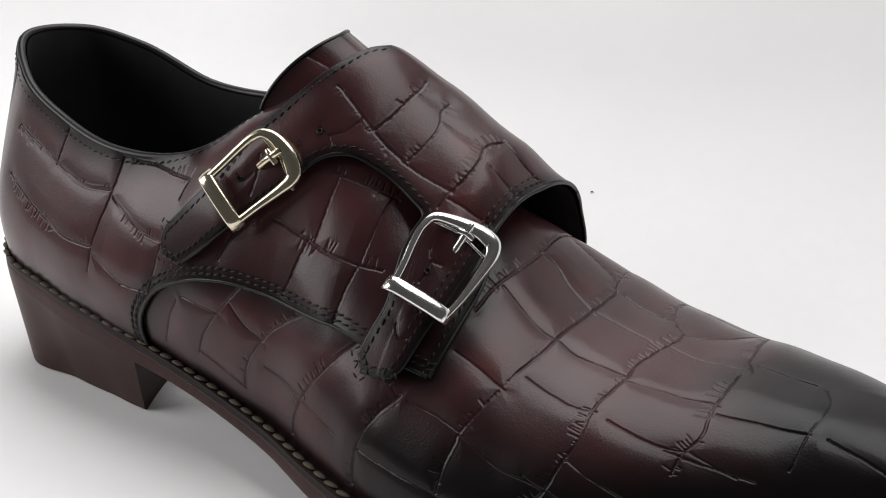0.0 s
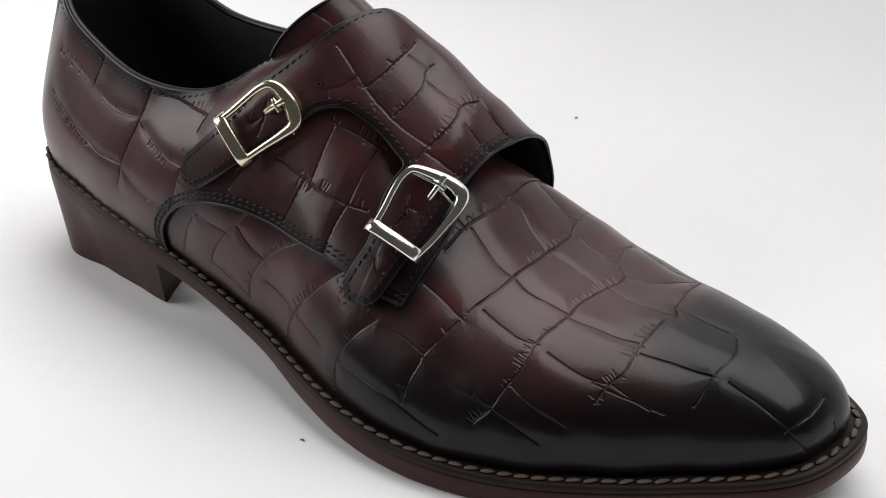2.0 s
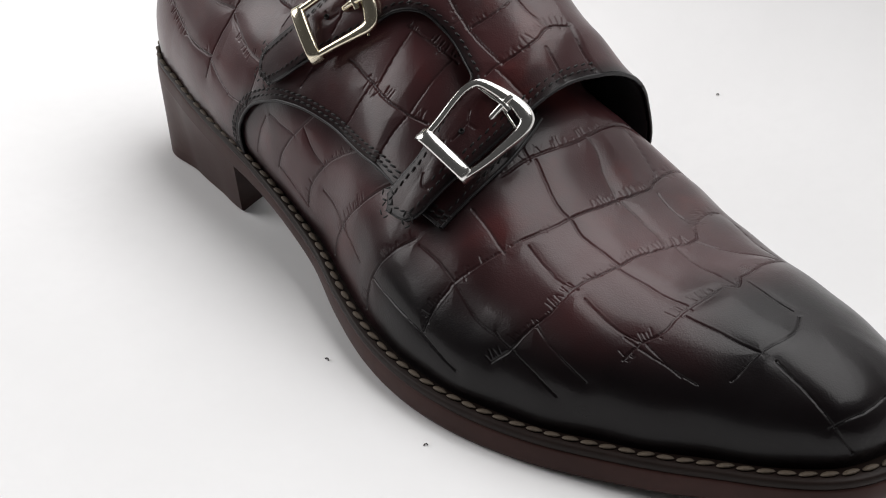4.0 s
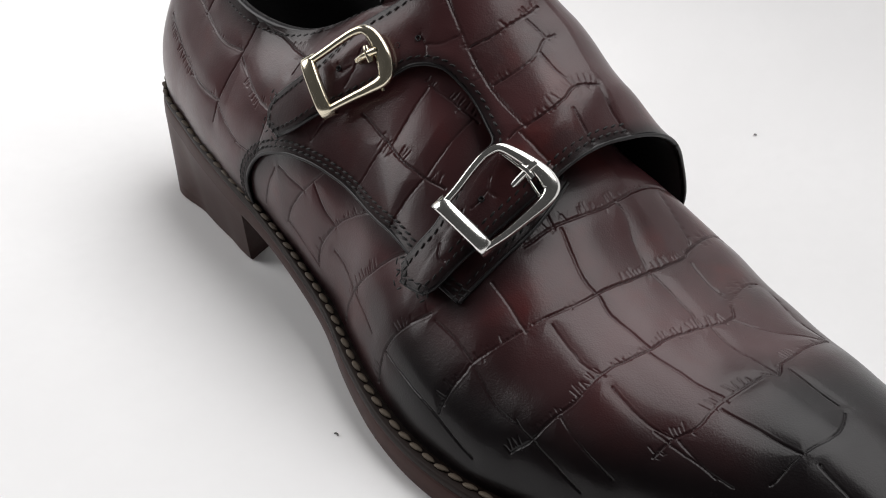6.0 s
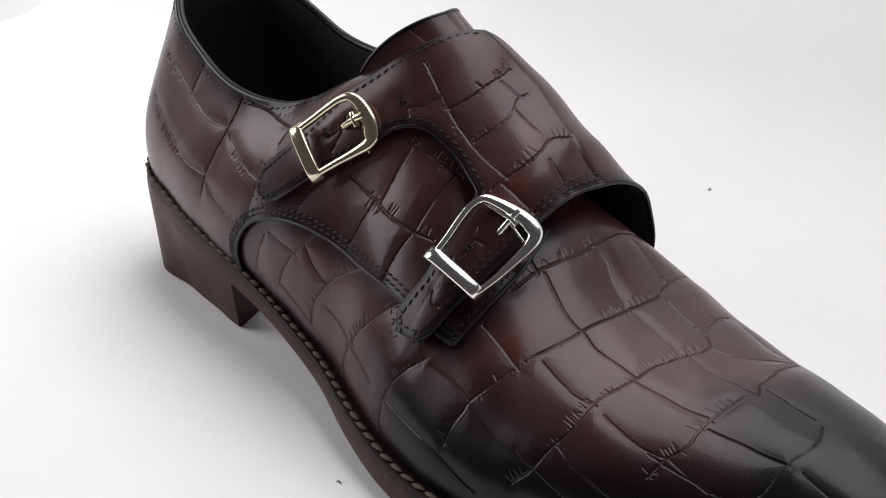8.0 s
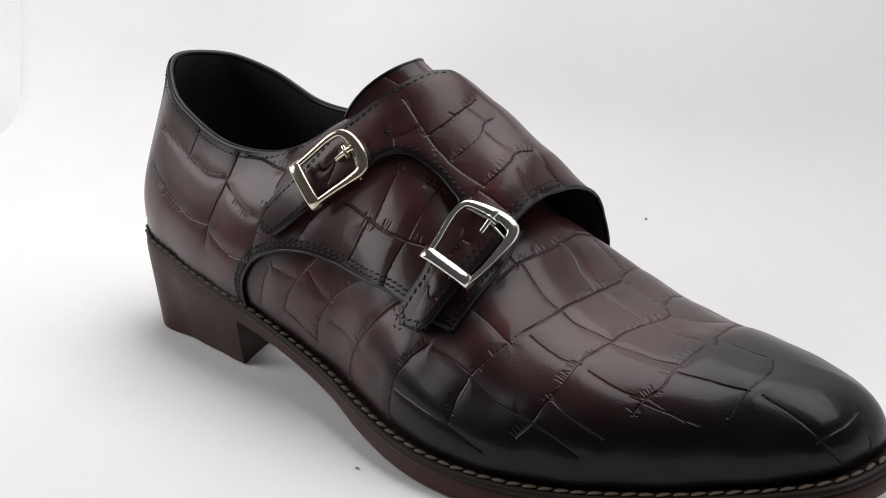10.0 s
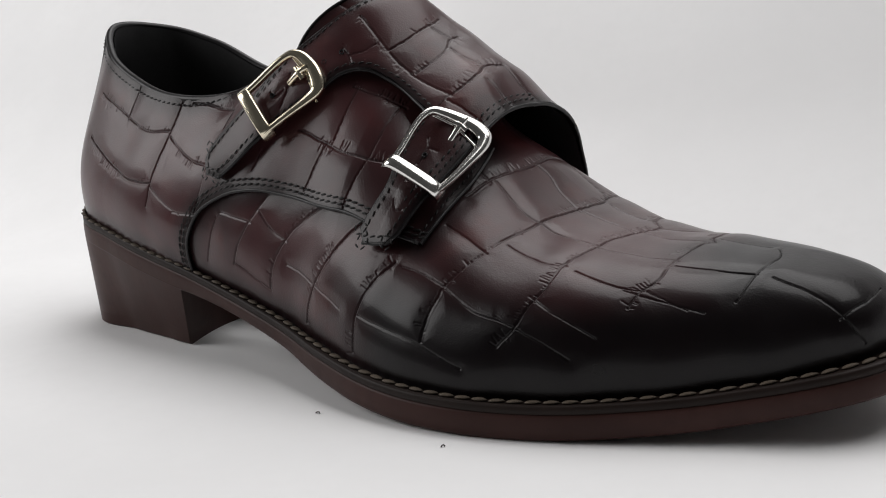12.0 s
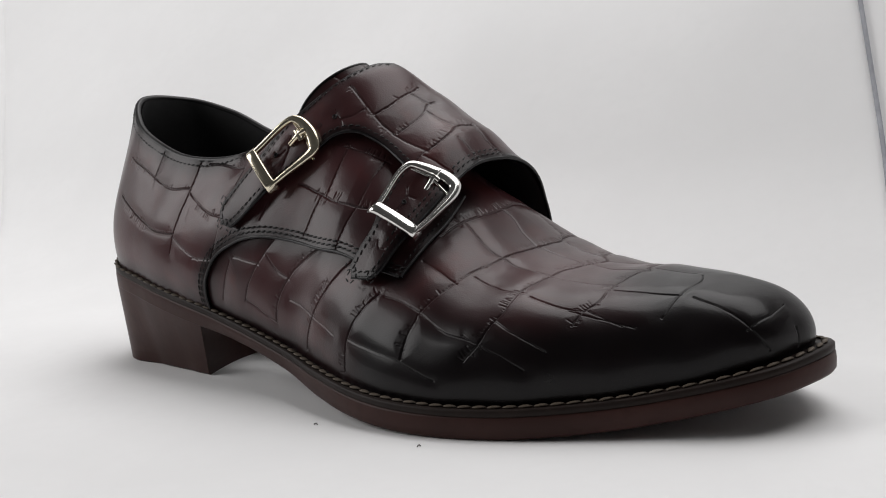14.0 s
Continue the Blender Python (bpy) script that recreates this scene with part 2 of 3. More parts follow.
def tube(points, radius, sides=7, closed=False, flat=1.0):
    p = np.asarray(points)
    t = (np.roll(p, -1, 0) - np.roll(p, 1, 0)) if closed else np.gradient(p, axis=0)
    t /= np.linalg.norm(t, axis=1)[:, None] + 1e-12
    a = np.cross(t, (0.13, -0.7, 0.7))
    a /= np.linalg.norm(a, axis=1)[:, None] + 1e-12
    b = np.cross(t, a)
    ang = np.linspace(0, 2 * np.pi, sides, endpoint=False)
    r = np.broadcast_to(radius, len(p))[:, None, None]
    v = p[:, None] + r * (np.cos(ang)[None, :, None] * a[:, None] + flat * np.sin(ang)[None, :, None] * b[:, None])
    n = len(p)
    idx = np.arange(n * sides).reshape(n, sides)
    idx = np.hstack([idx, idx[:, :1]])
    if closed:
        idx = np.vstack([idx, idx[:1]])
    f = np.stack([idx[:-1, :-1], idx[:-1, 1:], idx[1:, 1:], idx[1:, :-1]], -1).reshape(-1, 4)
    return v.reshape(-1, 3), f


STITCH_V = np.array([(-.5, 0, 0), (-.28, .5, .1), (-.28, -.5, .1), (-.28, 0, .55), (.28, .5, .1), (.28, -.5, .1), (.28, 0, .55), (.5, 0, 0)])
STITCH_F = np.array([(0, 3, 1), (0, 2, 3), (1, 3, 6), (1, 6, 4), (3, 2, 5), (3, 5, 6), (4, 6, 7), (6, 5, 7)])


def stitch_row(points, normals, length, width, pitch):
    """A row of stitches lying on a surface, in one mesh."""
    g = np.r_[0, np.cumsum(np.linalg.norm(np.diff(points, axis=0), axis=1))]
    at = np.linspace(0, g[-1], max(2, int(g[-1] / pitch)))
    p, n = (np.stack([np.interp(at, g, a[:, k]) for k in range(3)], 1) for a in (points, normals))
    t = np.gradient(p, axis=0)
    t /= np.linalg.norm(t, axis=1)[:, None] + 1e-12
    n = n - (n * t).sum(1)[:, None] * t
    n /= np.linalg.norm(n, axis=1)[:, None] + 1e-12
    side = np.cross(n, t)
    slant = t + .22 * side
    v = p[:, None] + STITCH_V[None, :, :1] * length * slant[:, None] + STITCH_V[None, :, 1:2] * width * side[:, None] + STITCH_V[None, :, 2:] * width * 1.0 * n[:, None]
    f = STITCH_F[None] + 8 * np.arange(len(p))[:, None, None]
    return v.reshape(-1, 3), f.reshape(-1, 3)


def joined(pieces):
    vs, fs, k = [], [], 0
    for v, f in pieces:
        vs.append(v), fs.append(f + k)
        k += len(v)
    return np.vstack(vs), np.vstack(fs)


# ---- the crocodile pattern: grooves between the scales, and short cross wrinkles along some of them ----
CREASES = {"vamp": [], "quarter": [], "flap": []}


def vamp_crease(*line):
    CREASES["vamp"].append(line)


def quarter_crease(*line):
    CREASES["quarter"].append(line)


def flap_crease(*line):
    CREASES["flap"].append(line)


vamp_crease((6.18, 0.679), (6.11, 0.771), (6.02, 0.843), (5.92, 0.931), (5.92, 1.02), (5.94, 1.293))
vamp_crease((5.89, 0.167), (5.83, 0.243), (5.72, 0.335), (5.69, 0.369), (5.52, 0.45), (5.33, 0.557), (5.19, 0.641), (5.04, 0.725), (4.98, 0.782), (4.93, 0.828), (4.8, 0.924), (4.7, 1), (4.71, 1.05), (4.81, 1.094), (5, 1.303), (4.94, 1.357))
vamp_crease((4.61, 0.213), (4.41, 0.297), (4.3, 0.404), (4.16, 0.518), (4.11, 0.645), (3.98, 0.736), (3.85, 0.809), (3.78, 0.87), (3.56, 0.958), (3.4, 1.01), (3.45, 1.074))
vamp_crease((3.45, 1.074), (3.72, 1.114), (3.83, 1.144), (4.01, 1.238), (4.05, 1.317))
vamp_crease((3.09, 0.434), (3.03, 0.503), (2.96, 0.557), (2.77, 0.641), (2.65, 0.771), (2.28, 0.92), (2, 0.973), (2.35, 1.149), (2.77, 1.382))
vamp_crease((1.85, 0.488), (1.68, 0.679), (1.35, 0.855), (1.24, 0.925))
vamp_crease((1.56, 0.633), (1.41, 0.549), (1.27, 0.411), (1.22, 0.331))
vamp_crease((1.21, 0.316), (1.04, 0.4), (0.63, 0.457))
vamp_crease((1.21, 0.316), (1.15, 0.22), (1.09, 0.132))
vamp_crease((0.58, 0.083), (0.58, 0.167), (0.6, 0.236))
vamp_crease((5.99, 0.786), (5.54, 0.771), (5.2, 0.771), (4.98, 0.782))
vamp_crease((5.89, 0.95), (5.65, 0.954), (5.24, 0.931), (4.81, 0.924))
vamp_crease((5.77, 1.159), (5.26, 1.119), (4.93, 1.099))
vamp_crease((6.13, 0.557), (5.78, 0.557), (5.34, 0.557))
vamp_crease((6.51, 0.373), (6.16, 0.377), (5.75, 0.373))
vamp_crease((6.34, 0.782), (6.22, 0.774), (6.09, 0.771))
vamp_crease((4.86, 0.782), (4.66, 0.782), (4.21, 0.805), (3.91, 0.809))
vamp_crease((4.69, 0.935), (4.26, 0.966), (3.87, 0.977), (3.58, 0.962))
vamp_crease((4.56, 1.065), (4.19, 1.089), (3.96, 1.104))
vamp_crease((5.05, 0.629), (4.66, 0.625), (4.37, 0.622), (4.1, 0.641))
vamp_crease((5.63, 0.365), (5.04, 0.335), (4.68, 0.32), (4.41, 0.297))
vamp_crease((3.36, 0.985), (2.94, 0.973), (2.52, 0.966), (2.1, 0.954))
vamp_crease((3.76, 0.797), (3.38, 0.801), (3.04, 0.794), (2.73, 0.79))
vamp_crease((3.85, 0.622), (3.56, 0.591), (3.22, 0.557), (2.99, 0.553))
vamp_crease((4.19, 0.427), (3.81, 0.354), (3.46, 0.278))
vamp_crease((3.37, 1.069), (3.07, 1.119), (2.83, 1.198), (2.74, 1.352))
vamp_crease((3.83, 1.362), (3.26, 1.342), (2.93, 1.392))
vamp_crease((1.85, 0.996), (1.52, 0.985), (1.28, 0.975))
vamp_crease((2.55, 0.736), (2.1, 0.709), (1.83, 0.679), (1.73, 0.671))
vamp_crease((2.87, 0.541), (2.6, 0.476), (2.4, 0.43))
vamp_crease((4.65, 0.327), (4.12, 0.255), (3.76, 0.178))
vamp_crease((3.14, 0.537), (2.63, 0.473), (2.23, 0.411))
vamp_crease((9.53, 0.339), (9.83, 0.27), (10.06, 0.197), (10.16, 0.136))
vamp_crease((8.41, 0.369), (8.99, 0.27), (9.25, 0.205), (9.41, 0.144), (9.46, 0.086))
vamp_crease((7.5, 0.408), (7.85, 0.316), (8.26, 0.205), (8.5, 0.109), (8.59, 0.044))
vamp_crease((6.67, 0.377), (6.97, 0.289), (7.2, 0.193), (7.28, 0.117), (7.32, 0.048))
vamp_crease((10.51, 0.281), (10.63, 0.216), (10.77, 0.109))
vamp_crease((10.37, 0.301), (10.07, 0.281), (9.83, 0.27))
vamp_crease((9.64, 0.304), (9.41, 0.258), (9.13, 0.239))
vamp_crease((9.02, 0.174), (8.35, 0.171), (7.74, 0.155))
vamp_crease((10.15, 0.128), (9.81, 0.102), (9.48, 0.083))
vamp_crease((7.1, 0.171), (6.22, 0.167), (5.78, 0.151), (5.21, 0.113))
quarter_crease((13.79, 0.786), (13.18, 0.79), (12.64, 0.759), (12.28, 0.752), (11.87, 0.786))
quarter_crease((11.81, 0.752), (11.36, 0.625), (11.07, 0.56), (10.93, 0.537), (10.79, 0.518))
quarter_crease((13.75, 0.511), (13.08, 0.461), (12.52, 0.423), (12.21, 0.427), (11.93, 0.446))
quarter_crease((11.88, 0.415), (11.51, 0.335), (11.27, 0.304))
quarter_crease((11.86, 0.95), (11.84, 0.774), (11.88, 0.61), (11.93, 0.446))
quarter_crease((11.93, 0.446), (11.94, 0.369), (11.96, 0.308))
quarter_crease((12.86, 0.977), (12.89, 0.805), (12.89, 0.767))
quarter_crease((10.76, 0.507), (10.82, 0.4), (10.89, 0.323))
quarter_crease((10.6, 0.748), (10.64, 0.717), (10.66, 0.679))
quarter_crease((11.65, 0.966), (11.39, 0.946), (11.16, 0.904), (10.87, 0.828), (10.64, 0.763))
quarter_crease((9.14, 0.518), (8.78, 0.511), (8.32, 0.518), (7.88, 0.541), (7.68, 0.56), (7.45, 0.591))
quarter_crease((8.45, 0.679), (8.45, 0.606), (8.47, 0.522))
quarter_crease((7.74, 0.729), (7.75, 0.633), (7.76, 0.568))
quarter_crease((8.58, 0.511), (8.68, 0.438), (8.78, 0.385))
quarter_crease((7.78, 0.545), (7.86, 0.465), (7.89, 0.411))
quarter_crease((9.71, 0.473), (9.75, 0.446), (9.8, 0.423))
quarter_crease((8.52, 0.679), (8.27, 0.69), (8.07, 0.702), (7.88, 0.713), (7.66, 0.736))
quarter_crease((11.34, 0.304), (10.91, 0.301), (10.6, 0.278))
flap_crease((8.92, 0.821), (8.59, 0.794), (8.26, 0.779), (7.79, 0.769))
flap_crease((7.79, 0.769), (7.48, 0.776), (7.14, 0.791))
flap_crease((7.14, 0.791), (7.15, 0.771), (7.16, 0.751))
flap_crease((8.28, 0.784), (8.2, 0.839), (8.18, 0.899), (8.18, 0.944), (8.21, 0.972))
flap_crease((7.76, 0.779), (7.7, 0.831), (7.7, 0.884), (7.82, 0.931), (7.83, 0.962))
flap_crease((7.11, 0.791), (7.08, 0.836), (7.08, 0.891), (7.15, 0.941), (7.05, 0.994))
flap_crease((8.12, 0.929), (7.99, 0.934), (7.82, 0.939))
flap_crease((7.7, 0.906), (7.45, 0.916), (7.15, 0.941))
flap_crease((8.73, 0.716), (8.57, 0.741), (8.48, 0.776))
flap_crease((8.86, 0.721), (8.73, 0.711), (8.66, 0.699))
flap_crease((7.09, 0.776), (6.81, 0.784), (6.56, 0.791))
flap_crease((6.89, 0.899), (6.69, 0.896), (6.47, 0.896))
flap_crease((7.05, 0.994), (6.7, 0.984), (6.4, 0.989))
flap_crease((6.98, 0.52), (6.90, 0.50), (6.80, 0.505))
flap_crease((7.02, 0.60), (6.93, 0.575), (6.84, 0.585), (6.76, 0.57))
flap_crease((7.00, 0.68), (6.90, 0.665), (6.78, 0.67))
flap_crease((6.93, 0.62), (6.91, 0.64), (6.92, 0.66))
flap_crease((9.50, 0.66), (9.45, 0.62), (9.47, 0.575))
flap_crease((9.72, 0.63), (9.62, 0.61), (9.52, 0.62))


def emboss(verts, normals, place, lines, rng):
    """Presses the grooves into a leather piece; returns the new vertices and how much shade to paint there."""
    sink = np.zeros(len(verts))
    pillow = np.full(len(verts), .006)
    lip = np.zeros(len(verts))
    for line in lines:
        row = len(line) > (3 if place is flap_at else 4)
        line = np.array(line, float)
        if not row:
            line[0] += .05 * (line[0] - line[-1])
            line[-1] += .05 * (line[-1] - line[0])
        sw = fine(line, 14)
        pts = even(place(sw[:, 0], sw[:, 1]), .0004)
        wander = np.cumsum(rng.normal(0, .00003, pts.shape), 0)
        wander -= np.linspace(0, 1, len(pts))[:, None] * wander[-1]
        pts = pts + np.clip(wander, -.0006, .0006)
        d = distance_to(verts, pts, .006)
        wide, deep = (.00023, .00062) if row else (.00020, .00044)
        press = rng.uniform(.8, 1.1)
        sink = np.minimum(sink, -deep * press * (.84 * np.exp(-(d / wide) ** 2) + .16 * np.exp(-(d / .0009) ** 2)))
        lip = np.maximum(lip, (.00008 if row else .00004) * np.exp(-((d - .00068) / .0003) ** 2))
        pillow = np.minimum(pillow, d)
        if row:
            # fine wrinkles across the rows, in groups, mostly on the side towards the heel
            g = even(place(sw[:, 0], sw[:, 1]), .00082)
            t = np.gradient(g, axis=0)
            long = .0016
            for p, dirn, use in zip(g, t, noise_steps(len(g), rng)):
                if not use:
                    continue
                dirn = dirn / (np.linalg.norm(dirn) + 1e-12)
                near = np.argmin(((verts - p) ** 2).sum(1))
                side = np.cross(normals[near], dirn)
                side = side * (-1 if side[0] - .4 * side[2] > 0 else 1) * (1 if rng.random() < .85 else -.5)
                long = np.clip(long + rng.normal(0, .0007), .0005, .0034)
                u = np.linspace(.0002, long, 14)[:, None]
                run = p + side * u + dirn * (rng.normal(0, .00028) + u * rng.uniform(-.3, .3))
                d = distance_to(verts, run, .0015)
                sink = np.minimum(sink, -rng.uniform(.00010, .00028) * np.exp(-(d / .00024) ** 2))
    rise = .00014 * (1 - np.exp(-pillow / .0014)) + .00019 * (1 - np.exp(-(pillow / .0032) ** 2))
    # Shade painted into the colour: blackest in each groove, fading beside it.
    groove_shade = np.maximum(-sink * 1000, .30 * np.exp(-pillow / .0011))
    return verts + normals * (sink + rise + lip * (sink > -.00008))[:, None], groove_shade


def noise_steps(n, rng):
    """Groups of neighbours with gaps between them."""
    on = np.zeros(n, bool)
    i = 0
    while i < n - 1:
        run = rng.integers(4, 10)
        if rng.random() < .85:
            on[i:i + run] = True
        i += run + rng.integers(1, 4)
    return on


def leather_piece(name, place, s, w, lines, parent, burnish_and_shade, poly=None, label="", seed=1):
    """A leather piece on a grid of (s, w), trimmed to its outline, with its embossed pattern."""
    S, Wd = np.meshgrid(s, w, indexing="ij")
    P = place(S, Wd)
    n = np.cross(np.gradient(P, axis=1), np.gradient(P, axis=0))
    n /= np.linalg.norm(n, axis=-1)[..., None] + 1e-15
    keep = None if poly is None else inside(np.asarray(poly), S, Wd)
    faces = sheet_faces(len(s), len(w), keep=keep)
    v, faces, used = trimmed(P.reshape(-1, 3), faces)
    n = n.reshape(-1, 3)[used]
    v, groove_shade = emboss(v, n, place, lines, np.random.default_rng(seed))
    v = v + n * (.00022 * np.sin(v[:, :1] * 190 + v[:, 1:2] * 120 + seed) * np.sin(v[:, 1:2] * 170 - v[:, :1] * 60 + v[:, 2:] * 90))
    me = mesh_of(name, v, faces[:, ::-1], UPPER)
    # The mask keeps the stronger of burnish and painted groove shade.
    att = me.attributes.new("burnish_and_shade", "FLOAT", "POINT")
    att.data.foreach_set("value", np.clip(np.maximum(burnish_and_shade(v), groove_shade), 0, 1).astype(np.float32))
    return part(name, me, parent, label)


# ---- the shoe ----
shoe = tagged(new("monk_shoe"), "burgundy crocodile-embossed leather double monk strap shoe standing on a white sheet", "shoe")
UP = np.array([0, 0, 1.])


def normals_of(place, s, w):
    a = place(s + .02, w) - place(s - .02, w)
    b = place(s, w + .01) - place(s, w - .01)
    n = -np.cross(a, b)
    return n / (np.linalg.norm(n, axis=1)[:, None] + 1e-15)


# outlines on the last, as (position along, height)
WING = fine([(11.16, .0), (11.13, .110), (11.04, .210), (10.79, .317), (10.37, .357), (9.80, .363), (9.2, .351), (8.70, .358), (8.20, .380), (7.42, .422), (6.87, .446), (6.36, .456)], 12)
FRONT = fine([(6.33, .456), (6.27, .558), (6.24, .702), (6.33, .800), (6.45, .87)], 10)
QUARTER = np.vstack([WING, FRONT, [(8.8, .87), (9.3, 1.001), (21.5, 1.001), (22.6, .8), (24.2, .4), (24.2, -.01), (11.16, -.01)]])
FLAP = fine([(8.50, 1.15), (8.72, 1.03), (8.949, .965), (9.08, .891), (9.25, .831), (9.46, .782), (9.71, .745), (9.87, .700), (10.12, .626), (10.41, .585), (10.62, .559), (10.62, .559), (10.66, .515), (10.58, .454), (10.58, .454),
             (10.34, .416), (10.34, .416), (10.09, .439), (9.69, .501), (9.38, .538), (9.06, .590), (8.88, .633), (8.75, .664), (8.51, .699), (8.26, .720), (7.86, .728),
             (7.50, .727), (7.27, .722), (7.285, .685), (7.29, .644), (7.25, .598), (7.20, .540), (7.26, .470), (7.32, .405), (7.32, .405), (7.21, .377), (7.21, .377), (6.81, .408), (6.81, .408), (6.69, .450), (6.60, .546),
             (6.50, .628), (6.44, .704), (6.42, .766), (6.41, .841), (6.37, .93), (6.28, 1.02), (6.20, 1.2), (6.20, 1.45), (6.35, 1.70), (8.2, 1.70), (8.42, 1.4)], 8, True)


def vamp_at(s, w):
    return lay(s, w, .0)


def quarter_at(s, w):
    return lay(s, np.clip(w, 0, 1), .0015)


def vamp_burnish_and_shade(v):
    z = v[:, 2] - welt_z(v[:, 0])
    toe = ease((v[:, 0] - .205 - .004 * np.sin(v[:, 1] * 160)) / .044) * .97
    # Side burnish, widened to paint in the dark room that this side reflects.
    side = ease((.042 - z) / .024) * ease((v[:, 0] - .105) / .05) * .97
    foot = ease((.010 - z) / .009) * .8
    strap = .75 * ease(1 - distance_to(v, even(vamp_at(FRONT[:, 0], FRONT[:, 1]), .001), .012) / .011)
    wing = .75 * ease(1 - distance_to(v, even(vamp_at(WING[:, 0], WING[:, 1]), .001), .012) / .010)
    return np.maximum.reduce([toe, side, foot, strap, wing])


def quarter_burnish(v):
    z = v[:, 2] - welt_z(v[:, 0])
    top = lay(np.linspace(7, 18, 300), np.full(300, 1.0), .0015)
    rim = .85 * ease(1 - distance_to(v, top, .012) / .010)
    edge = .85 * ease(1 - distance_to(v, even(quarter_at(np.r_[WING, FRONT][:, 0], np.r_[WING, FRONT][:, 1]), .001), .012) / .010)
    mid = .45 * ease((v[:, 0] - .045) / .035) * ease((.085 - v[:, 2]) / .02)
    foot = ease((.010 - z) / .009) * .7
    return np.maximum.reduce([rim, edge, mid, foot])


def flap_burnish(v):
    edge = .92 * ease(1 - distance_to(v, even(flap_at(FLAP[:, 0], FLAP[:, 1]), .001), .010) / .0055)
    low = .50 * ease((.101 - v[:, 2]) / .018) * ease((-.018 - v[:, 1]) / .008)
    return np.maximum(edge, low)


lengths = np.r_[0, np.cumsum(np.linalg.norm(np.diff(last(np.linspace(0, 12, 1201), np.full(1201, .35)), axis=0), axis=1))]


def spaced(s0, s1, step):
    """Positions along the last in even steps of length."""
    s = np.linspace(0, 12, 1201)
    a, b = np.interp([s0, s1], s, lengths)
    return np.interp(np.linspace(a, b, int((b - a) / step)), lengths, s)


GRAIN = .00025
vamp = leather_piece("vamp", vamp_at, spaced(0, 11.35, GRAIN), np.r_[np.linspace(0, 1.10, 400), np.linspace(1.105, 2, 90)], CREASES["vamp"], shoe, vamp_burnish_and_shade,
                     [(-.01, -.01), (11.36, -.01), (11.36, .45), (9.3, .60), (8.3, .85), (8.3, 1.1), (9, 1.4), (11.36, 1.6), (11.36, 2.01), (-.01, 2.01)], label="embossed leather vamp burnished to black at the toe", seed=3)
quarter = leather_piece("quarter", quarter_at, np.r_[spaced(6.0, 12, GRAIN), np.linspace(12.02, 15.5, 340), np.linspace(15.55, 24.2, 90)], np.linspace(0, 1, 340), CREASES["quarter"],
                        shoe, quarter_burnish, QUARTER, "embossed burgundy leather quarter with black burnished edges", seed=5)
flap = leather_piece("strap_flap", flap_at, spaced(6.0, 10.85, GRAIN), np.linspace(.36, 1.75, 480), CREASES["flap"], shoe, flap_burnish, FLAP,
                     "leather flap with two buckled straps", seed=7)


# underside of the flap, tongue, lining and insole
def under(name, place, s, w, mat, poly=None, label=""):
    S, Wd = np.meshgrid(s, w, indexing="ij")
    keep = None if poly is None else inside(np.asarray(poly), S, Wd)
    v, f, _ = trimmed(place(S, Wd).reshape(-1, 3), sheet_faces(len(s), len(w), keep=keep))
    return part(name, mesh_of(name, v, f, mat), shoe, label)


under("flap_lining", lambda s, w: flap_at(s, w, -.0019), np.linspace(6.05, 10.8, 180), np.linspace(.37, 1.74, 150), LINING, FLAP, "black leather lining of the flap")
under("lining", lambda s, w: lay(s, w, -.0016), np.linspace(9.3, 20.9, 200), np.linspace(.02, .995, 50), LINING, None, "black leather lining")


def tongue_at(a, t):
    """Arched tongue: a across, t from its free end down under the flap."""
    ang = np.radians(-72 + 144 * a)
    y = .0155 + .0235 * np.sin(ang)
    z = .1200 - .0250 * (1 - np.cos(ang)) - .030 * t
    x = .1010 - .0165 * np.abs(np.sin(ang)) ** 1.6 + .042 * t
    return np.stack([x, y, z], -1)


A, Tt = np.meshgrid(np.linspace(0, 1, 150), np.linspace(0, 1, 110), indexing="ij")
tv = tongue_at(A, Tt).reshape(-1, 3)
n = np.cross(np.gradient(tongue_at(A, Tt), axis=0), np.gradient(tongue_at(A, Tt), axis=1)).reshape(-1, 3)
n /= np.linalg.norm(n, axis=1)[:, None]
n *= np.sign(n[:, 2:3] + 1e-9)
tv, _ = emboss(tv, n, tongue_at, [[(.02, .25), (.2, .22), (.42, .27)], [(.30, .02), (.32, .15), (.30, .3)], [(.60, .02), (.58, .2), (.61, .4)]], np.random.default_rng(9))
tm = mesh_of("tongue", tv, sheet_faces(150, 110), UPPER)
tm.attributes.new("burnish_and_shade", "FLOAT", "POINT").data.foreach_set("value", (.15 + .5 * ease(1 - Tt.ravel() / .12)).astype(np.float32))
tongue = part("tongue", tm, shoe, "embossed leather tongue")
v, f = tube(tongue_at(np.linspace(0, 1, 60), np.zeros(60)), .0007)
part("tongue_edge", mesh_of("tongue_edge", v, f, EDGE), shoe)

ring = ring_spline(RINGS, np.linspace(0, NR, 240, endpoint=False))[:, :2]
mid = np.array([(np.clip(x, .0, .26), 0.0) for x, y in ring])
rows = [ring * k + mid * (1 - k) for k in (.97, .8, .5, .2)]
v = np.stack([np.c_[r, welt_z(r[:, 0]) + .003] for r in rows], 1)
part("insole", mesh_of("insole", v.reshape(-1, 3), sheet_faces(240, 4, True), LINING), shoe, "black leather insole")


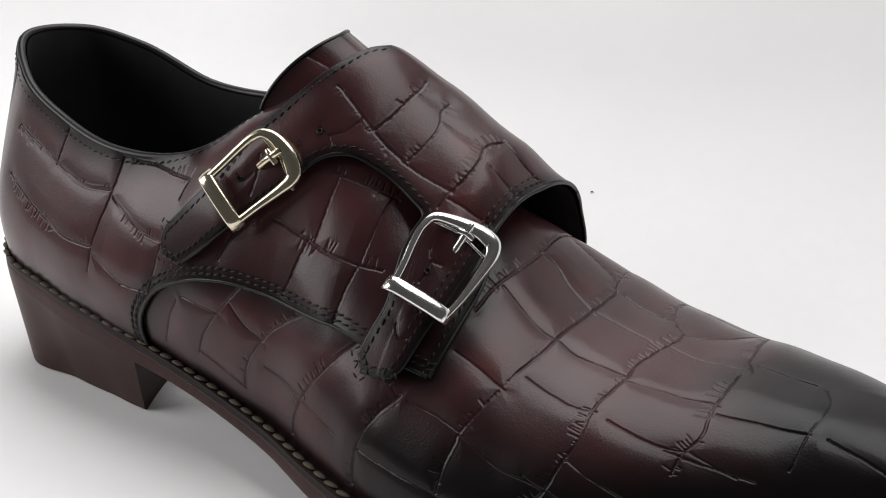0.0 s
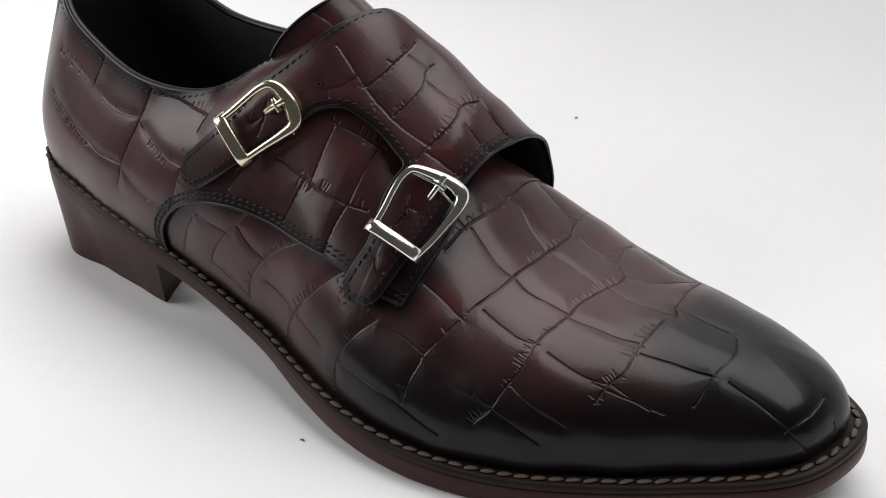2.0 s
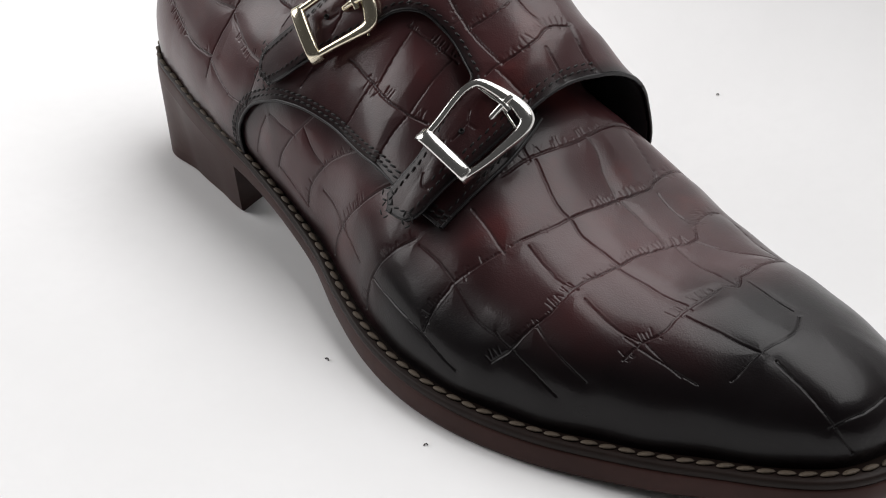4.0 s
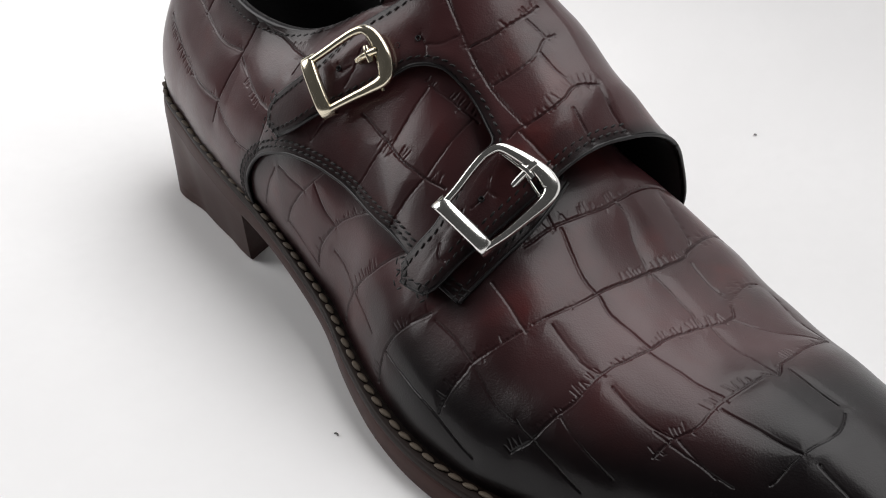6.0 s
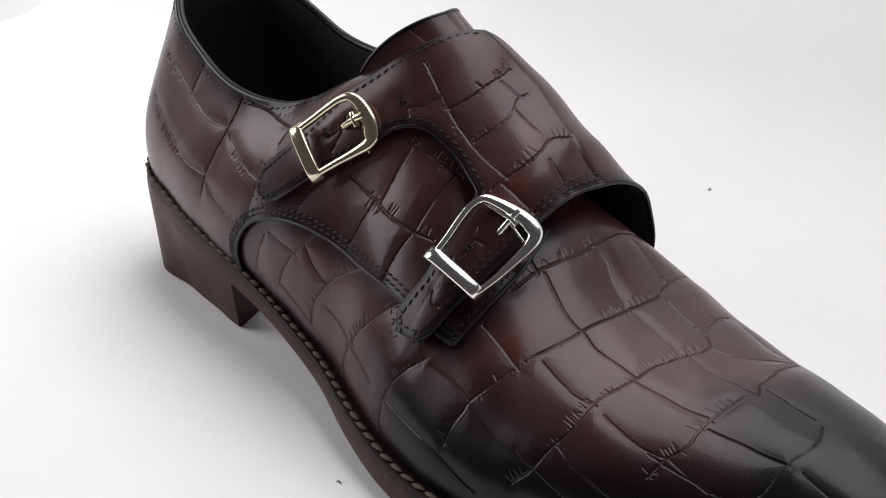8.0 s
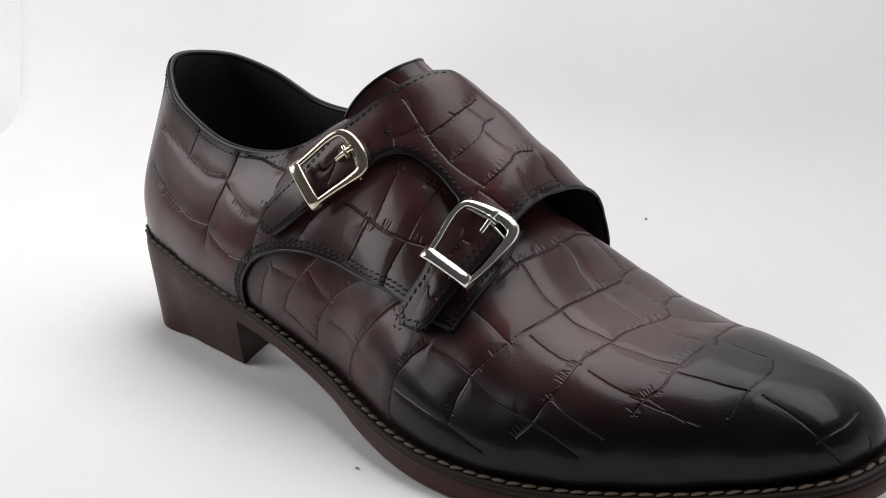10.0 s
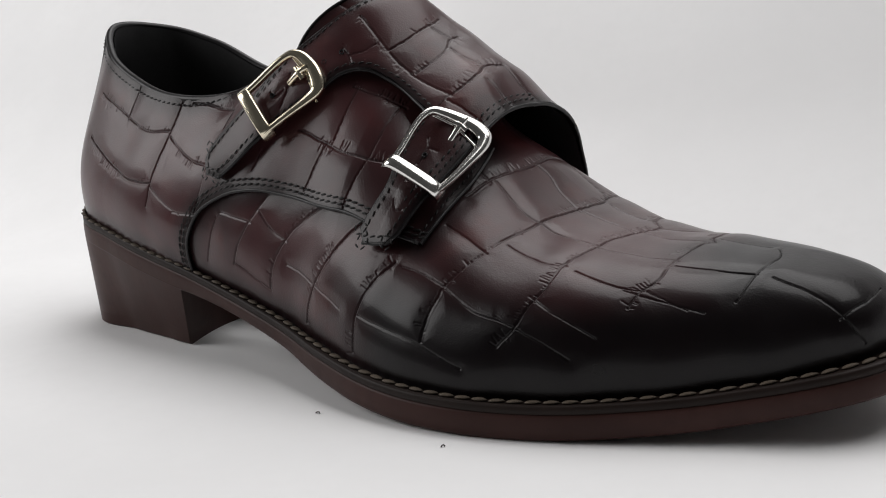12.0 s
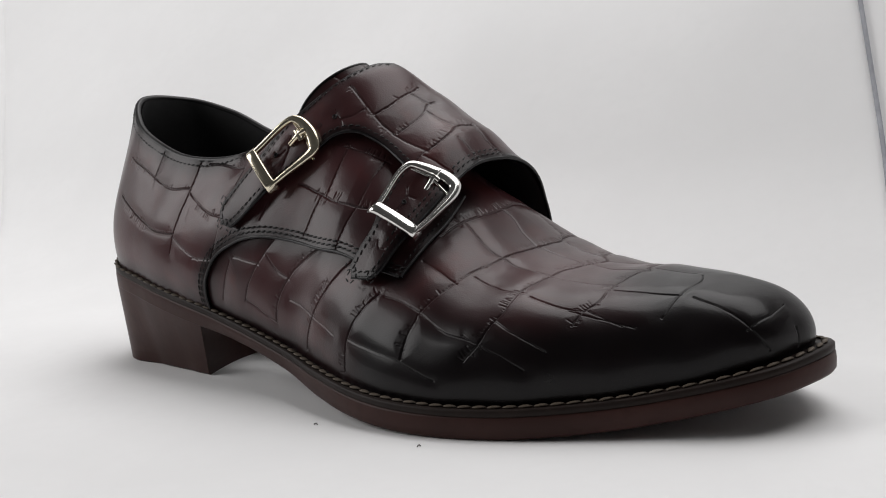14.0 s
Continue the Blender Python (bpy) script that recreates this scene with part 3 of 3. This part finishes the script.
# ---- edges and seams ----
def seam_on(place, line, shift, length=.0021, width=.00062, pitch=.0027, d=.00035):
    """A row of stitches beside a line on a surface, at a distance to its side."""
    s, w = line[:, 0], line[:, 1]
    p, nn = place(s, w), normals_of(place, s, w)
    t = np.gradient(p, axis=0)
    t /= np.linalg.norm(t, axis=1)[:, None] + 1e-12
    return stitch_row(p + np.cross(nn, t) * shift + nn * d, nn, length, width, pitch)


def inward(place, line, near, within):
    """Which side of a line, +1 or -1, the piece lies on."""
    i = int(np.argmin(((line - near) ** 2).sum(1)))
    i = min(max(i, 1), len(line) - 2)
    p = place(line[i - 1:i + 2, 0], line[i - 1:i + 2, 1])
    nn = normals_of(place, line[i:i + 1, 0], line[i:i + 1, 1])[0]
    goal = place(np.array([within[0]]), np.array([within[1]]))[0] - p[1]
    return 1.0 if np.cross(nn, p[2] - p[0]) @ goal > 0 else -1.0


def edge_tube(name, points, radius, label=""):
    v, f = tube(even(points, .0012), radius)
    return part(name, mesh_of(name, v, f, EDGE), shoe, label)


edge_tube("wing_piping", quarter_at(WING[:, 0], WING[:, 1]), .0006, "black rolled edge of the quarter")
edge_tube("quarter_edge", quarter_at(FRONT[:, 0], FRONT[:, 1]), .0006, "black front edge of the quarter")
edge_tube("flap_edge", flap_at(np.r_[FLAP[:, 0], FLAP[:1, 0]], np.r_[FLAP[:, 1], FLAP[:1, 1]], -.0005), .0007, "black dyed edge of the flap and straps")
rim = np.linspace(9.25, 20.6, 300)
edge_tube("topline_binding", lay(rim, np.full(300, .998), .0002), .0015, "black leather binding round the opening")
wing_side = inward(quarter_at, WING, (9.2, .351), (9.2, .5))
front_side = inward(quarter_at, FRONT, (6.24, .702), (6.7, .702))
def stitching(name, rows):
    v, f = joined(rows)
    return tagged(part(name, mesh_of(name, v, f, THREAD, False), shoe, "black thread stitching"), kind="stuff")


stitching("wing_stitching", [seam_on(quarter_at, WING, k * wing_side, length=.0026, width=.0007, d=.0004) for k in (.0019, .0037)])
stitching("front_stitching", [seam_on(quarter_at, FRONT, .0020 * front_side)])
stitching("topline_stitching", [seam_on(quarter_at, np.c_[np.linspace(10.1, 20, 400), np.full(400, .955)], 0)])
flap_side = inward(flap_at, np.vstack([FLAP, FLAP[:1]]), (6.41, .841), (6.7, .841))
shown = np.where(FLAP[:, 1] < .99)[0]
front = shown[(FLAP[shown, 0] < 6.62) & (FLAP[shown, 1] > .45)]
stitching("flap_stitching", [seam_on(flap_at, FLAP[shown], .0019 * flap_side), seam_on(flap_at, FLAP[front], .0038 * flap_side)])
tab = np.linspace(14.4, 15.5, 20)
S, Wd = np.meshgrid(tab, np.linspace(.70, .985, 30), indexing="ij")
part("heel_tab", mesh_of("heel_tab", lay(S, Wd, .0019).reshape(-1, 3), sheet_faces(20, 30)[:, ::-1], EDGE), shoe, "black heel tab over the back seam")


# punched holes in the straps
def hole(place, s, w, radius=.00075):
    p = place(np.array([s]), np.array([w]), .00035)[0]
    nn = normals_of(place, np.array([s]), np.array([w]))[0]
    a = np.cross(nn, UP)
    a /= np.linalg.norm(a)
    c = np.cross(nn, a)
    ang = np.linspace(0, 2 * np.pi, 12, endpoint=False)
    ring_v = [p + (np.cos(t) * a + np.sin(t) * c) * radius * k + nn * h for k, h in ((1.25, -.0004), (1.1, .0001), (.75, -.0001), (.6, -.0006)) for t in ang]
    idx = np.arange(48).reshape(4, 12)
    idx = np.hstack([idx, idx[:, :1]])
    f = np.stack([idx[:-1, :-1], idx[:-1, 1:], idx[1:, 1:], idx[1:, :-1]], -1).reshape(-1, 4)
    f = np.vstack([f, [(36, 37, 38, 39), (36, 39, 40, 41), (36, 41, 42, 43), (36, 43, 44, 45), (36, 45, 46, 47)]])
    part("strap_hole", mesh_of("strap_hole", ring_v, f, EDGE), flap)


hole(flap_at, 9.67, 0.616)
hole(flap_at, 8.86, 0.714)
hole(flap_at, 9.05, 0.681)
hole(flap_at, 6.90, 0.644)


# ---- buckles ----
def buckle(mid, x, y, wide, outer, mat, label, prong_at):
    """A buckle frame of the given outline (millimetres from the middle of its bar), its keeper bar and prong."""
    o, x, y = (np.array(p, float) for p in (mid, x, y))
    x /= np.linalg.norm(x)
    y -= (y @ x) * x
    y /= np.linalg.norm(y)
    z = np.cross(x, y)
    height = max(b for a, b in outer) / 1000

    def local(p):
        p = np.asarray(p)
        return o + p[..., :1] * x + p[..., 1:2] * y + p[..., 2:] * z

    h = wide / 2
    path = fine(np.array(outer) / 1000, 10)
    t = np.gradient(path, axis=0)
    t /= np.linalg.norm(t, axis=1)[:, None]
    path = path + np.c_[t[:, 1], -t[:, 0]] * .0014
    n = len(path)
    bow = .0012 * np.sin(np.pi * np.linspace(0, 1, n))
    thick = .0011 + .0013 * np.exp(-((np.linspace(0, 1, n) - .60) / .20) ** 2)
    t = np.gradient(path, axis=0)
    t /= np.linalg.norm(t, axis=1)[:, None]
    across = np.c_[t[:, 1], -t[:, 0]]
    ang = np.linspace(0, 2 * np.pi, 12, endpoint=False)
    cs, sn = (np.sign(f(ang)) * np.abs(f(ang)) ** .85 for f in (np.cos, np.sin))
    v = np.concatenate([path[:, None] + across[:, None] * (thick[:, None] * cs[None])[..., None],
                        (bow[:, None] + .0014 * sn[None])[..., None]], -1)
    idx = np.arange(n * 12).reshape(n, 12)
    idx = np.hstack([idx, idx[:, :1]])
    f = np.stack([idx[:-1, :-1], idx[:-1, 1:], idx[1:, 1:], idx[1:, :-1]], -1).reshape(-1, 4)
    body = part("buckle", mesh_of("buckle_frame", local(v.reshape(-1, 3)), f[:, ::-1], mat), shoe, label)
    # keeper bar across the strap, bowed and with turned-down ends
    u = np.linspace(-1, 1, 25)
    prof = [(-.0024, -.0004), (-.0024, .0010), (-.0018, .0016), (.0014, .0016), (.0020, .0010), (.0020, -.0004)]
    v = np.array([[(a * (h + .0004), b + .0004, c + .0002 - .0022 * abs(a) ** 8 + .0006 * (1 - a * a)) for b, c in prof] for a in u])
    idx = np.arange(25 * 6).reshape(25, 6)
    idx = np.hstack([idx, idx[:, :1]])
    f = np.stack([idx[:-1, :-1], idx[:-1, 1:], idx[1:, 1:], idx[1:, :-1]], -1).reshape(-1, 4)
    f = np.vstack([f, [(0, 1, 2, 5), (2, 3, 4, 5)], np.array([(5, 2, 1, 0), (5, 4, 3, 2)]) + 144])
    keeper = part("keeper", mesh_of("keeper", local(v.reshape(-1, 3)), f, mat, False), body)
    bv = keeper.data
    bm = bmesh.new()
    bm.from_mesh(bv)
    bmesh.ops.recalc_face_normals(bm, faces=bm.faces)
    bm.to_mesh(bv)
    bm.free()
    bv.shade_smooth()
    keeper.data.set_sharp_from_angle(angle=radians(50))
    # prong over the far bar, with its little cross piece, and the inner bar
    px, py = prong_at
    v, f = tube(local(np.array([(px, py - .0060, -.0012), (px, py - .003, .0006), (px, py, .0021), (px + .0002, py + .0020, .0018)])), .00110, 8)
    part("prong", mesh_of("prong", v, f, mat), body)
    v, f = tube(local(np.array([(px - .0020, py - .0012, .0011), (px, py - .0010, .0019), (px + .0022, py - .0012, .0011)])), .0010, 8)
    part("prong_collar", mesh_of("prong_collar", v, f, mat), body)
    v, f = tube(local(np.array([(-h * .95, height * .80, -.0004), (0, height * .84, .0002), (h * 1.0, height * .76, -.0004)])), .0005, 6)
    part("inner_bar", mesh_of("inner_bar", v, f, mat), body)
    return body


buckle((.1539, -.0385, .0676), (.791, .239, -.563), (.151, .816, .559), .0192,
       [(-9.2, -.5), (-9.7, 6.0), (-10.6, 12.8), (-10.7, 18.3), (-8.9, 22.8), (-3.9, 25.0), (3.3, 26.4), (8.0, 26.1), (10.8, 24.3), (12.0, 19.8), (11.5, 12.1), (10.8, 5.7), (9.5, -.5)],
       SILVER, "polished silver buckle", (.0015, .0235))
buckle((.0897, -.0352, .0855), (.616, -.089, -.782), (.717, .493, .509), .0180,
       [(-8.6, -.5), (-9.4, 6), (-10.3, 12), (-10.8, 17.6), (-9.8, 21.6), (-6.1, 24.2), (0, 25), (5.5, 23.6), (7.8, 21), (8.4, 15.8), (8.6, 8.1), (9, -.5)],
       GOLD, "pale gold buckle with wear", (-.0020, .0205))


# ---- welt, outsole and heel ----
RING = np.linspace(0, NR, 420, endpoint=False)
Q = ring_spline(RINGS, RING)[:, :2]
D = np.roll(Q, -1, 0) - np.roll(Q, 1, 0)
D /= np.linalg.norm(D, axis=1)[:, None]
OUT = np.stack([-D[:, 1], D[:, 0]], -1)
WIDE = smooth(Q[:, 0], (-.03, .03, .06, .10, .15, .22, .29), (.0037, .0036, .0037, .0042, .0050, .0056, .0064))
ZW = welt_z(Q[:, 0])
THICK = smooth(Q[:, 0], (-.03, .04, .075, .10, .13, .16, .22, .26, .29), (.0085, .0085, .0075, .0080, .0100, .0104, .0102, .0098, .0095))


FORE = ease((Q[:, 0] - .040) / .02)


def band(name, rows, mat, label="", parent=None):
    """A closed band round the shoe from rows of (outward share, drop below the welt's top)."""
    v = []
    for share, drop in rows:
        q = Q + OUT * (WIDE * share)[:, None]
        v.append(np.c_[q, ZW - drop])
    return part(name, mesh_of(name, np.stack(v, 1).reshape(-1, 3), sheet_faces(len(Q), len(rows), True), mat), parent or shoe, label)


welt = band("welt", [(-1.4, .0006), (-.1, .0004), (.55, .0002), (.90, .0), (1.0, .0006), (1.0, .0022), (.93, .0027)], WELT, "dark brown leather welt")
band("outsole", [(.90, .0026), (.985, .0027), (1.02, .0034), (1.05, THICK * .55), (1.03 - .01 * FORE, THICK * .86), (1.03 - .13 * FORE, THICK * .97), (1.03 - .43 * FORE, THICK), (-.8, THICK * 1.02), (-3.5, THICK * 1.03)], SOLE,
     "reddish brown stained leather outsole edge")
sole_rows = [Q + OUT * (-3.2 * WIDE)[:, None], Q * .5 + np.array([(np.clip(x, 0, .26), 0) for x, y in Q]) * .5]
v = np.stack([np.c_[sole_rows[0], ZW - THICK * 1.025], np.c_[sole_rows[1], ZW - THICK * 1.03]], 1)
part("sole_bottom", mesh_of("sole_bottom", v.reshape(-1, 3), sheet_faces(len(Q), 2, True), SOLE), shoe)

# heel block: outline of the heel part, cut by a curved breast
BREAST = .0440
sel = np.where(Q[:, 0] < BREAST)[0]
order = sel[np.argsort((RING[sel] - 3) % NR)]
hq, ho, hw = Q[order], OUT[order], WIDE[order]
n_side = len(hq)
curve = np.linspace(0, 1, 22)[1:-1]
a, b = hq[-1], hq[0]
rows = []
levels = (0.0, .0007, .0045, .0050, .5, 1.0)
for lv in levels:
    z_top = welt_z(hq[:, 0]) - .0084
    k = (lv if lv >= .4 else lv / .025)
    zz = k * z_top if lv >= .4 else np.full(n_side, lv)
    tuck = -(.0018 + .0046 * ease((hq[:, 0] + .028) / .03)) * (1 - np.minimum(zz / np.maximum(z_top, .01), 1)) - (.0008 if lv == 0 else 0)
    side = hq + ho * (hw * 1.03 + tuck)[:, None]
    lo, hi = side[-1], side[0]
    bx = -.0055 * (1 - zz[0] / .020)
    breast = np.array([lo + (hi - lo) * c + np.array([-.0075 * np.sin(np.pi * c) + bx, 0]) for c in curve])
    side = side + np.c_[np.where(side[:, 0] > .02, bx * ease((side[:, 0] - .02) / .02), 0), np.zeros(n_side)]
    zb = np.full(len(curve), zz[0])
    rows.append(np.vstack([np.c_[side, zz], np.c_[breast, zb]]))
H = np.stack(rows, 1)


def heel_part(name, i, j, mat, parent, label=""):
    n = H.shape[0]
    v = H[:, i:j + 1].reshape(-1, 3)
    f = sheet_faces(n, j - i + 1, True)
    cap = []
    for col in (0, j - i):
        c = v.reshape(n, -1, 3)[:, col].mean(0)
        cap.append(c)
    v = np.vstack([v, cap])
    m = j - i + 1
    tri = []
    for col, centre in ((0, len(v) - 2), (j - i, len(v) - 1)):
        ring_i = np.arange(n) * m + col
        tri.append(np.stack([ring_i, np.roll(ring_i, -1), np.full(n, centre), np.full(n, centre)], 1))
    me = bpy.data.meshes.new(name)
    me.from_pydata(v.tolist(), [], f.tolist() + [t[:3] for t in np.vstack(tri).tolist()])
    bm = bmesh.new()
    bm.from_mesh(me)
    bmesh.ops.recalc_face_normals(bm, faces=bm.faces)
    bm.to_mesh(me)
    bm.free()
    me.shade_smooth()
    me.set_sharp_from_angle(angle=radians(35))
    me.materials.append(mat)
    return part(name, me, parent, label)


heel = heel_part("heel_block", 3, 5, SOLE, shoe, "reddish brown stacked leather heel")
heel_part("top_lift", 0, 3, SOLE, heel, "thin top lift under the heel")

# welt stitches, each one lying in the groove of the welt
line = np.c_[Q + OUT * (WIDE * (.52 + .30 * ease((.07 - Q[:, 0]) / .05)))[:, None], ZW + .0002]
line = np.vstack([line, line[:1]])
spots = even(line, .0052)
ang = np.linspace(0, 2 * np.pi, 8, endpoint=False)
loops = [(-.5, .0), (-.40, .55), (-.15, .95), (.15, 1.0), (.40, .6), (.5, .0)]
sv = np.array([(u * .0047, .00085 * (k + .15) * np.cos(a), .00045 * (k + .1) * np.sin(a) + .0001 * k) for u, k in loops for a in ang])
idx = np.arange(48).reshape(6, 8)
idx = np.hstack([idx, idx[:, :1]])
thread_mesh = mesh_of("welt_stitch", sv, np.stack([idx[:-1, :-1], idx[1:, :-1], idx[1:, 1:], idx[:-1, 1:]], -1).reshape(-1, 4), WELT_THREAD)
step = np.gradient(spots, axis=0)
rng = np.random.default_rng(4)
for p, d in zip(spots[:-1], step):
    st = new("welt_stitch", thread_mesh)
    st.parent = welt
    d = Vector(d).normalized()
    turn = d.to_track_quat("X", "Z").to_matrix().to_4x4()
    st.matrix_world = Matrix.Translation(p) @ turn @ pose(0, 0, 0, 0, 0, float(rng.normal(9, 4)))

# ---- the white sheet, swept up behind the shoe ----
def sheet(name, xs, us, place, label=""):
    X, U = np.meshgrid(xs, us, indexing="ij")
    ob = new(name, mesh_of(name, place(X, U).reshape(-1, 3), sheet_faces(len(xs), len(us)), SHEET))
    return tagged(ob, label, kind="structure")


def ground_place(x, u):
    """Flat under the shoe, swept up behind it into a slope, banked to one side, with soft folds."""
    bend, r, lean = .06, .17, radians(50)
    over = np.clip(u - bend, 0, None)
    arc, rest = np.clip(over, 0, r * lean), np.clip(over - r * lean, 0, None)
    y = np.minimum(u, bend) + r * np.sin(arc / r) + rest * np.cos(lean)
    z = r * (1 - np.cos(arc / r)) + rest * np.sin(lean)
    side = np.clip(-.40 - x, 0, None)
    bank = .9 * side ** 2 / (.35 + side)
    far = ease((np.hypot(x - .12, u + .02) - .17) / .25)
    fold = .008 * np.sin(x * 9 + u * 4) * np.sin(u * 6 - x * 3 + 1) + .004 * np.sin(x * 17 - u * 8 + 2) + .003 * np.sin(x * 31 + u * 5)
    fold = fold + .012 * np.sin(x * 6.1 - u * 2 + .6) * np.sin(u * 3.4 + x * 2.2) + .0045 * np.sin(x * 23 + 2.5 * np.sin(u * 4 + x * 3)) * ease((u - .15) / .2)
    return np.stack([x, y - fold * far * ease((u - .1) / .2), z + bank + fold * far * .25 * (1 - ease((u - .1) / .2))], -1)


sheet("ground", np.linspace(-2.2, 2.2, 300), np.linspace(-.19, 1.9, 260), ground_place, "white cloth sheet swept up behind the shoe")


def drape_place(x, u):
    """The sheet falling over the front edge of the table."""
    r = .03
    a = np.clip(u, 0, r * np.pi / 2) / r
    y = -.19 - r * np.sin(a) - .006 * np.sin(x * 14 + 1) * ease((u - .05) / .2)
    z = ground_place(x, np.full(np.shape(x), -.19))[..., 2] - .0005 - r * (1 - np.cos(a)) - np.clip(u - r * np.pi / 2, 0, None)
    return np.stack([x, y, z], -1)


sheet("ground_drape", np.linspace(-2.2, 2.2, 160), np.linspace(0, .74, 40), drape_place, "white cloth sheet hanging over the table edge")

# floor of the dim room the table stands in
FLOORING = plain("grey_floor", (.16, .15, .14, 1), .6, grain=30, depth=.0005, vary=.3)
v = [(-3, -3, -.75), (3, -3, -.75), (3, 3, -.75), (-3, 3, -.75), (-3, -3, -.80), (3, -3, -.80), (3, 3, -.80), (-3, 3, -.80)]
f = [(0, 1, 2, 3), (7, 6, 5, 4), (0, 4, 5, 1), (1, 5, 6, 2), (2, 6, 7, 3), (3, 7, 4, 0)]
tagged(new("floor", mesh_of("floor", v, f, FLOORING, False)), "plain grey floor under the table", kind="structure")

# a second cloth hung over the slope beside the heel, its rounded edge standing off
HUNG = fine([(-.56, .060), (-.42, .065), (-.335, .085), (-.315, .125), (-.350, .175), (-.385, .225), (-.425, .285), (-.470, .35), (-.54, .45), (-.64, .60), (-.76, .80)], 12)


def hung_cloth():
    edge, share = even(HUNG, .006), np.r_[0, np.linspace(.002, .05, 12), np.linspace(.07, .9, 40)]
    A, B = np.meshgrid(np.arange(len(edge)), share, indexing="ij")
    xu = edge[A] + (np.array([-1.3, .65]) - edge[A]) * B[..., None]
    d = np.linalg.norm(xu - edge[A], axis=-1)
    rise = -.004 + .018 * ease(d / .040) + .004 * np.sin(xu[..., 0] * 30 + xu[..., 1] * 6) * ease(d / .06)
    v = ground_place(xu[..., 0], xu[..., 1]) + rise[..., None] * np.array([0, -.55, .83])
    me = mesh_of("backdrop", v.reshape(-1, 3), sheet_faces(*A.shape), SHEET)
    return tagged(new("backdrop", me), "white cloth hung over the slope beside the heel", kind="structure")


hung_cloth()


def speck(x, y, size, turn):
    v, f = tube(np.array([(-size, 0, .0002), (-size * .3, size * .25, .0005), (size * .4, size * .1, .0006), (size, -size * .3, .0002)]), .00022, 5)
    ob = new("dust_speck", mesh_of("dust_speck", v, f, DUST))
    ob.matrix_world = pose(x, y, 0, 0, 0, turn)
    return tagged(ob, "tiny dark lint speck lying on the white sheet", "lint", "specks on the sheet")


speck(.1318, -.0659, .0008, 10)
speck(.1830, -.0735, .0006, 70)
speck(.1225, .1446, .0005, 30).location.z = .0226

# a seam in the sheet, where a second cloth overlaps the slope behind
hem = even(fine([(.276, .121), (.260, .162), (.241, .226), (.2226, .292), (.200, .375), (.170, .475)], 8), .01)
v, f = tube(ground_place(hem[:, 0], hem[:, 1]) + np.array([0, -.0012, .0012]), .0011, 6)
tagged(new("trim", mesh_of("trim", v, f, plain("blue_grey_hem", (.42, .43, .47, 1), .8))), "blue-grey hem along the edge of the cloth", kind="structure")
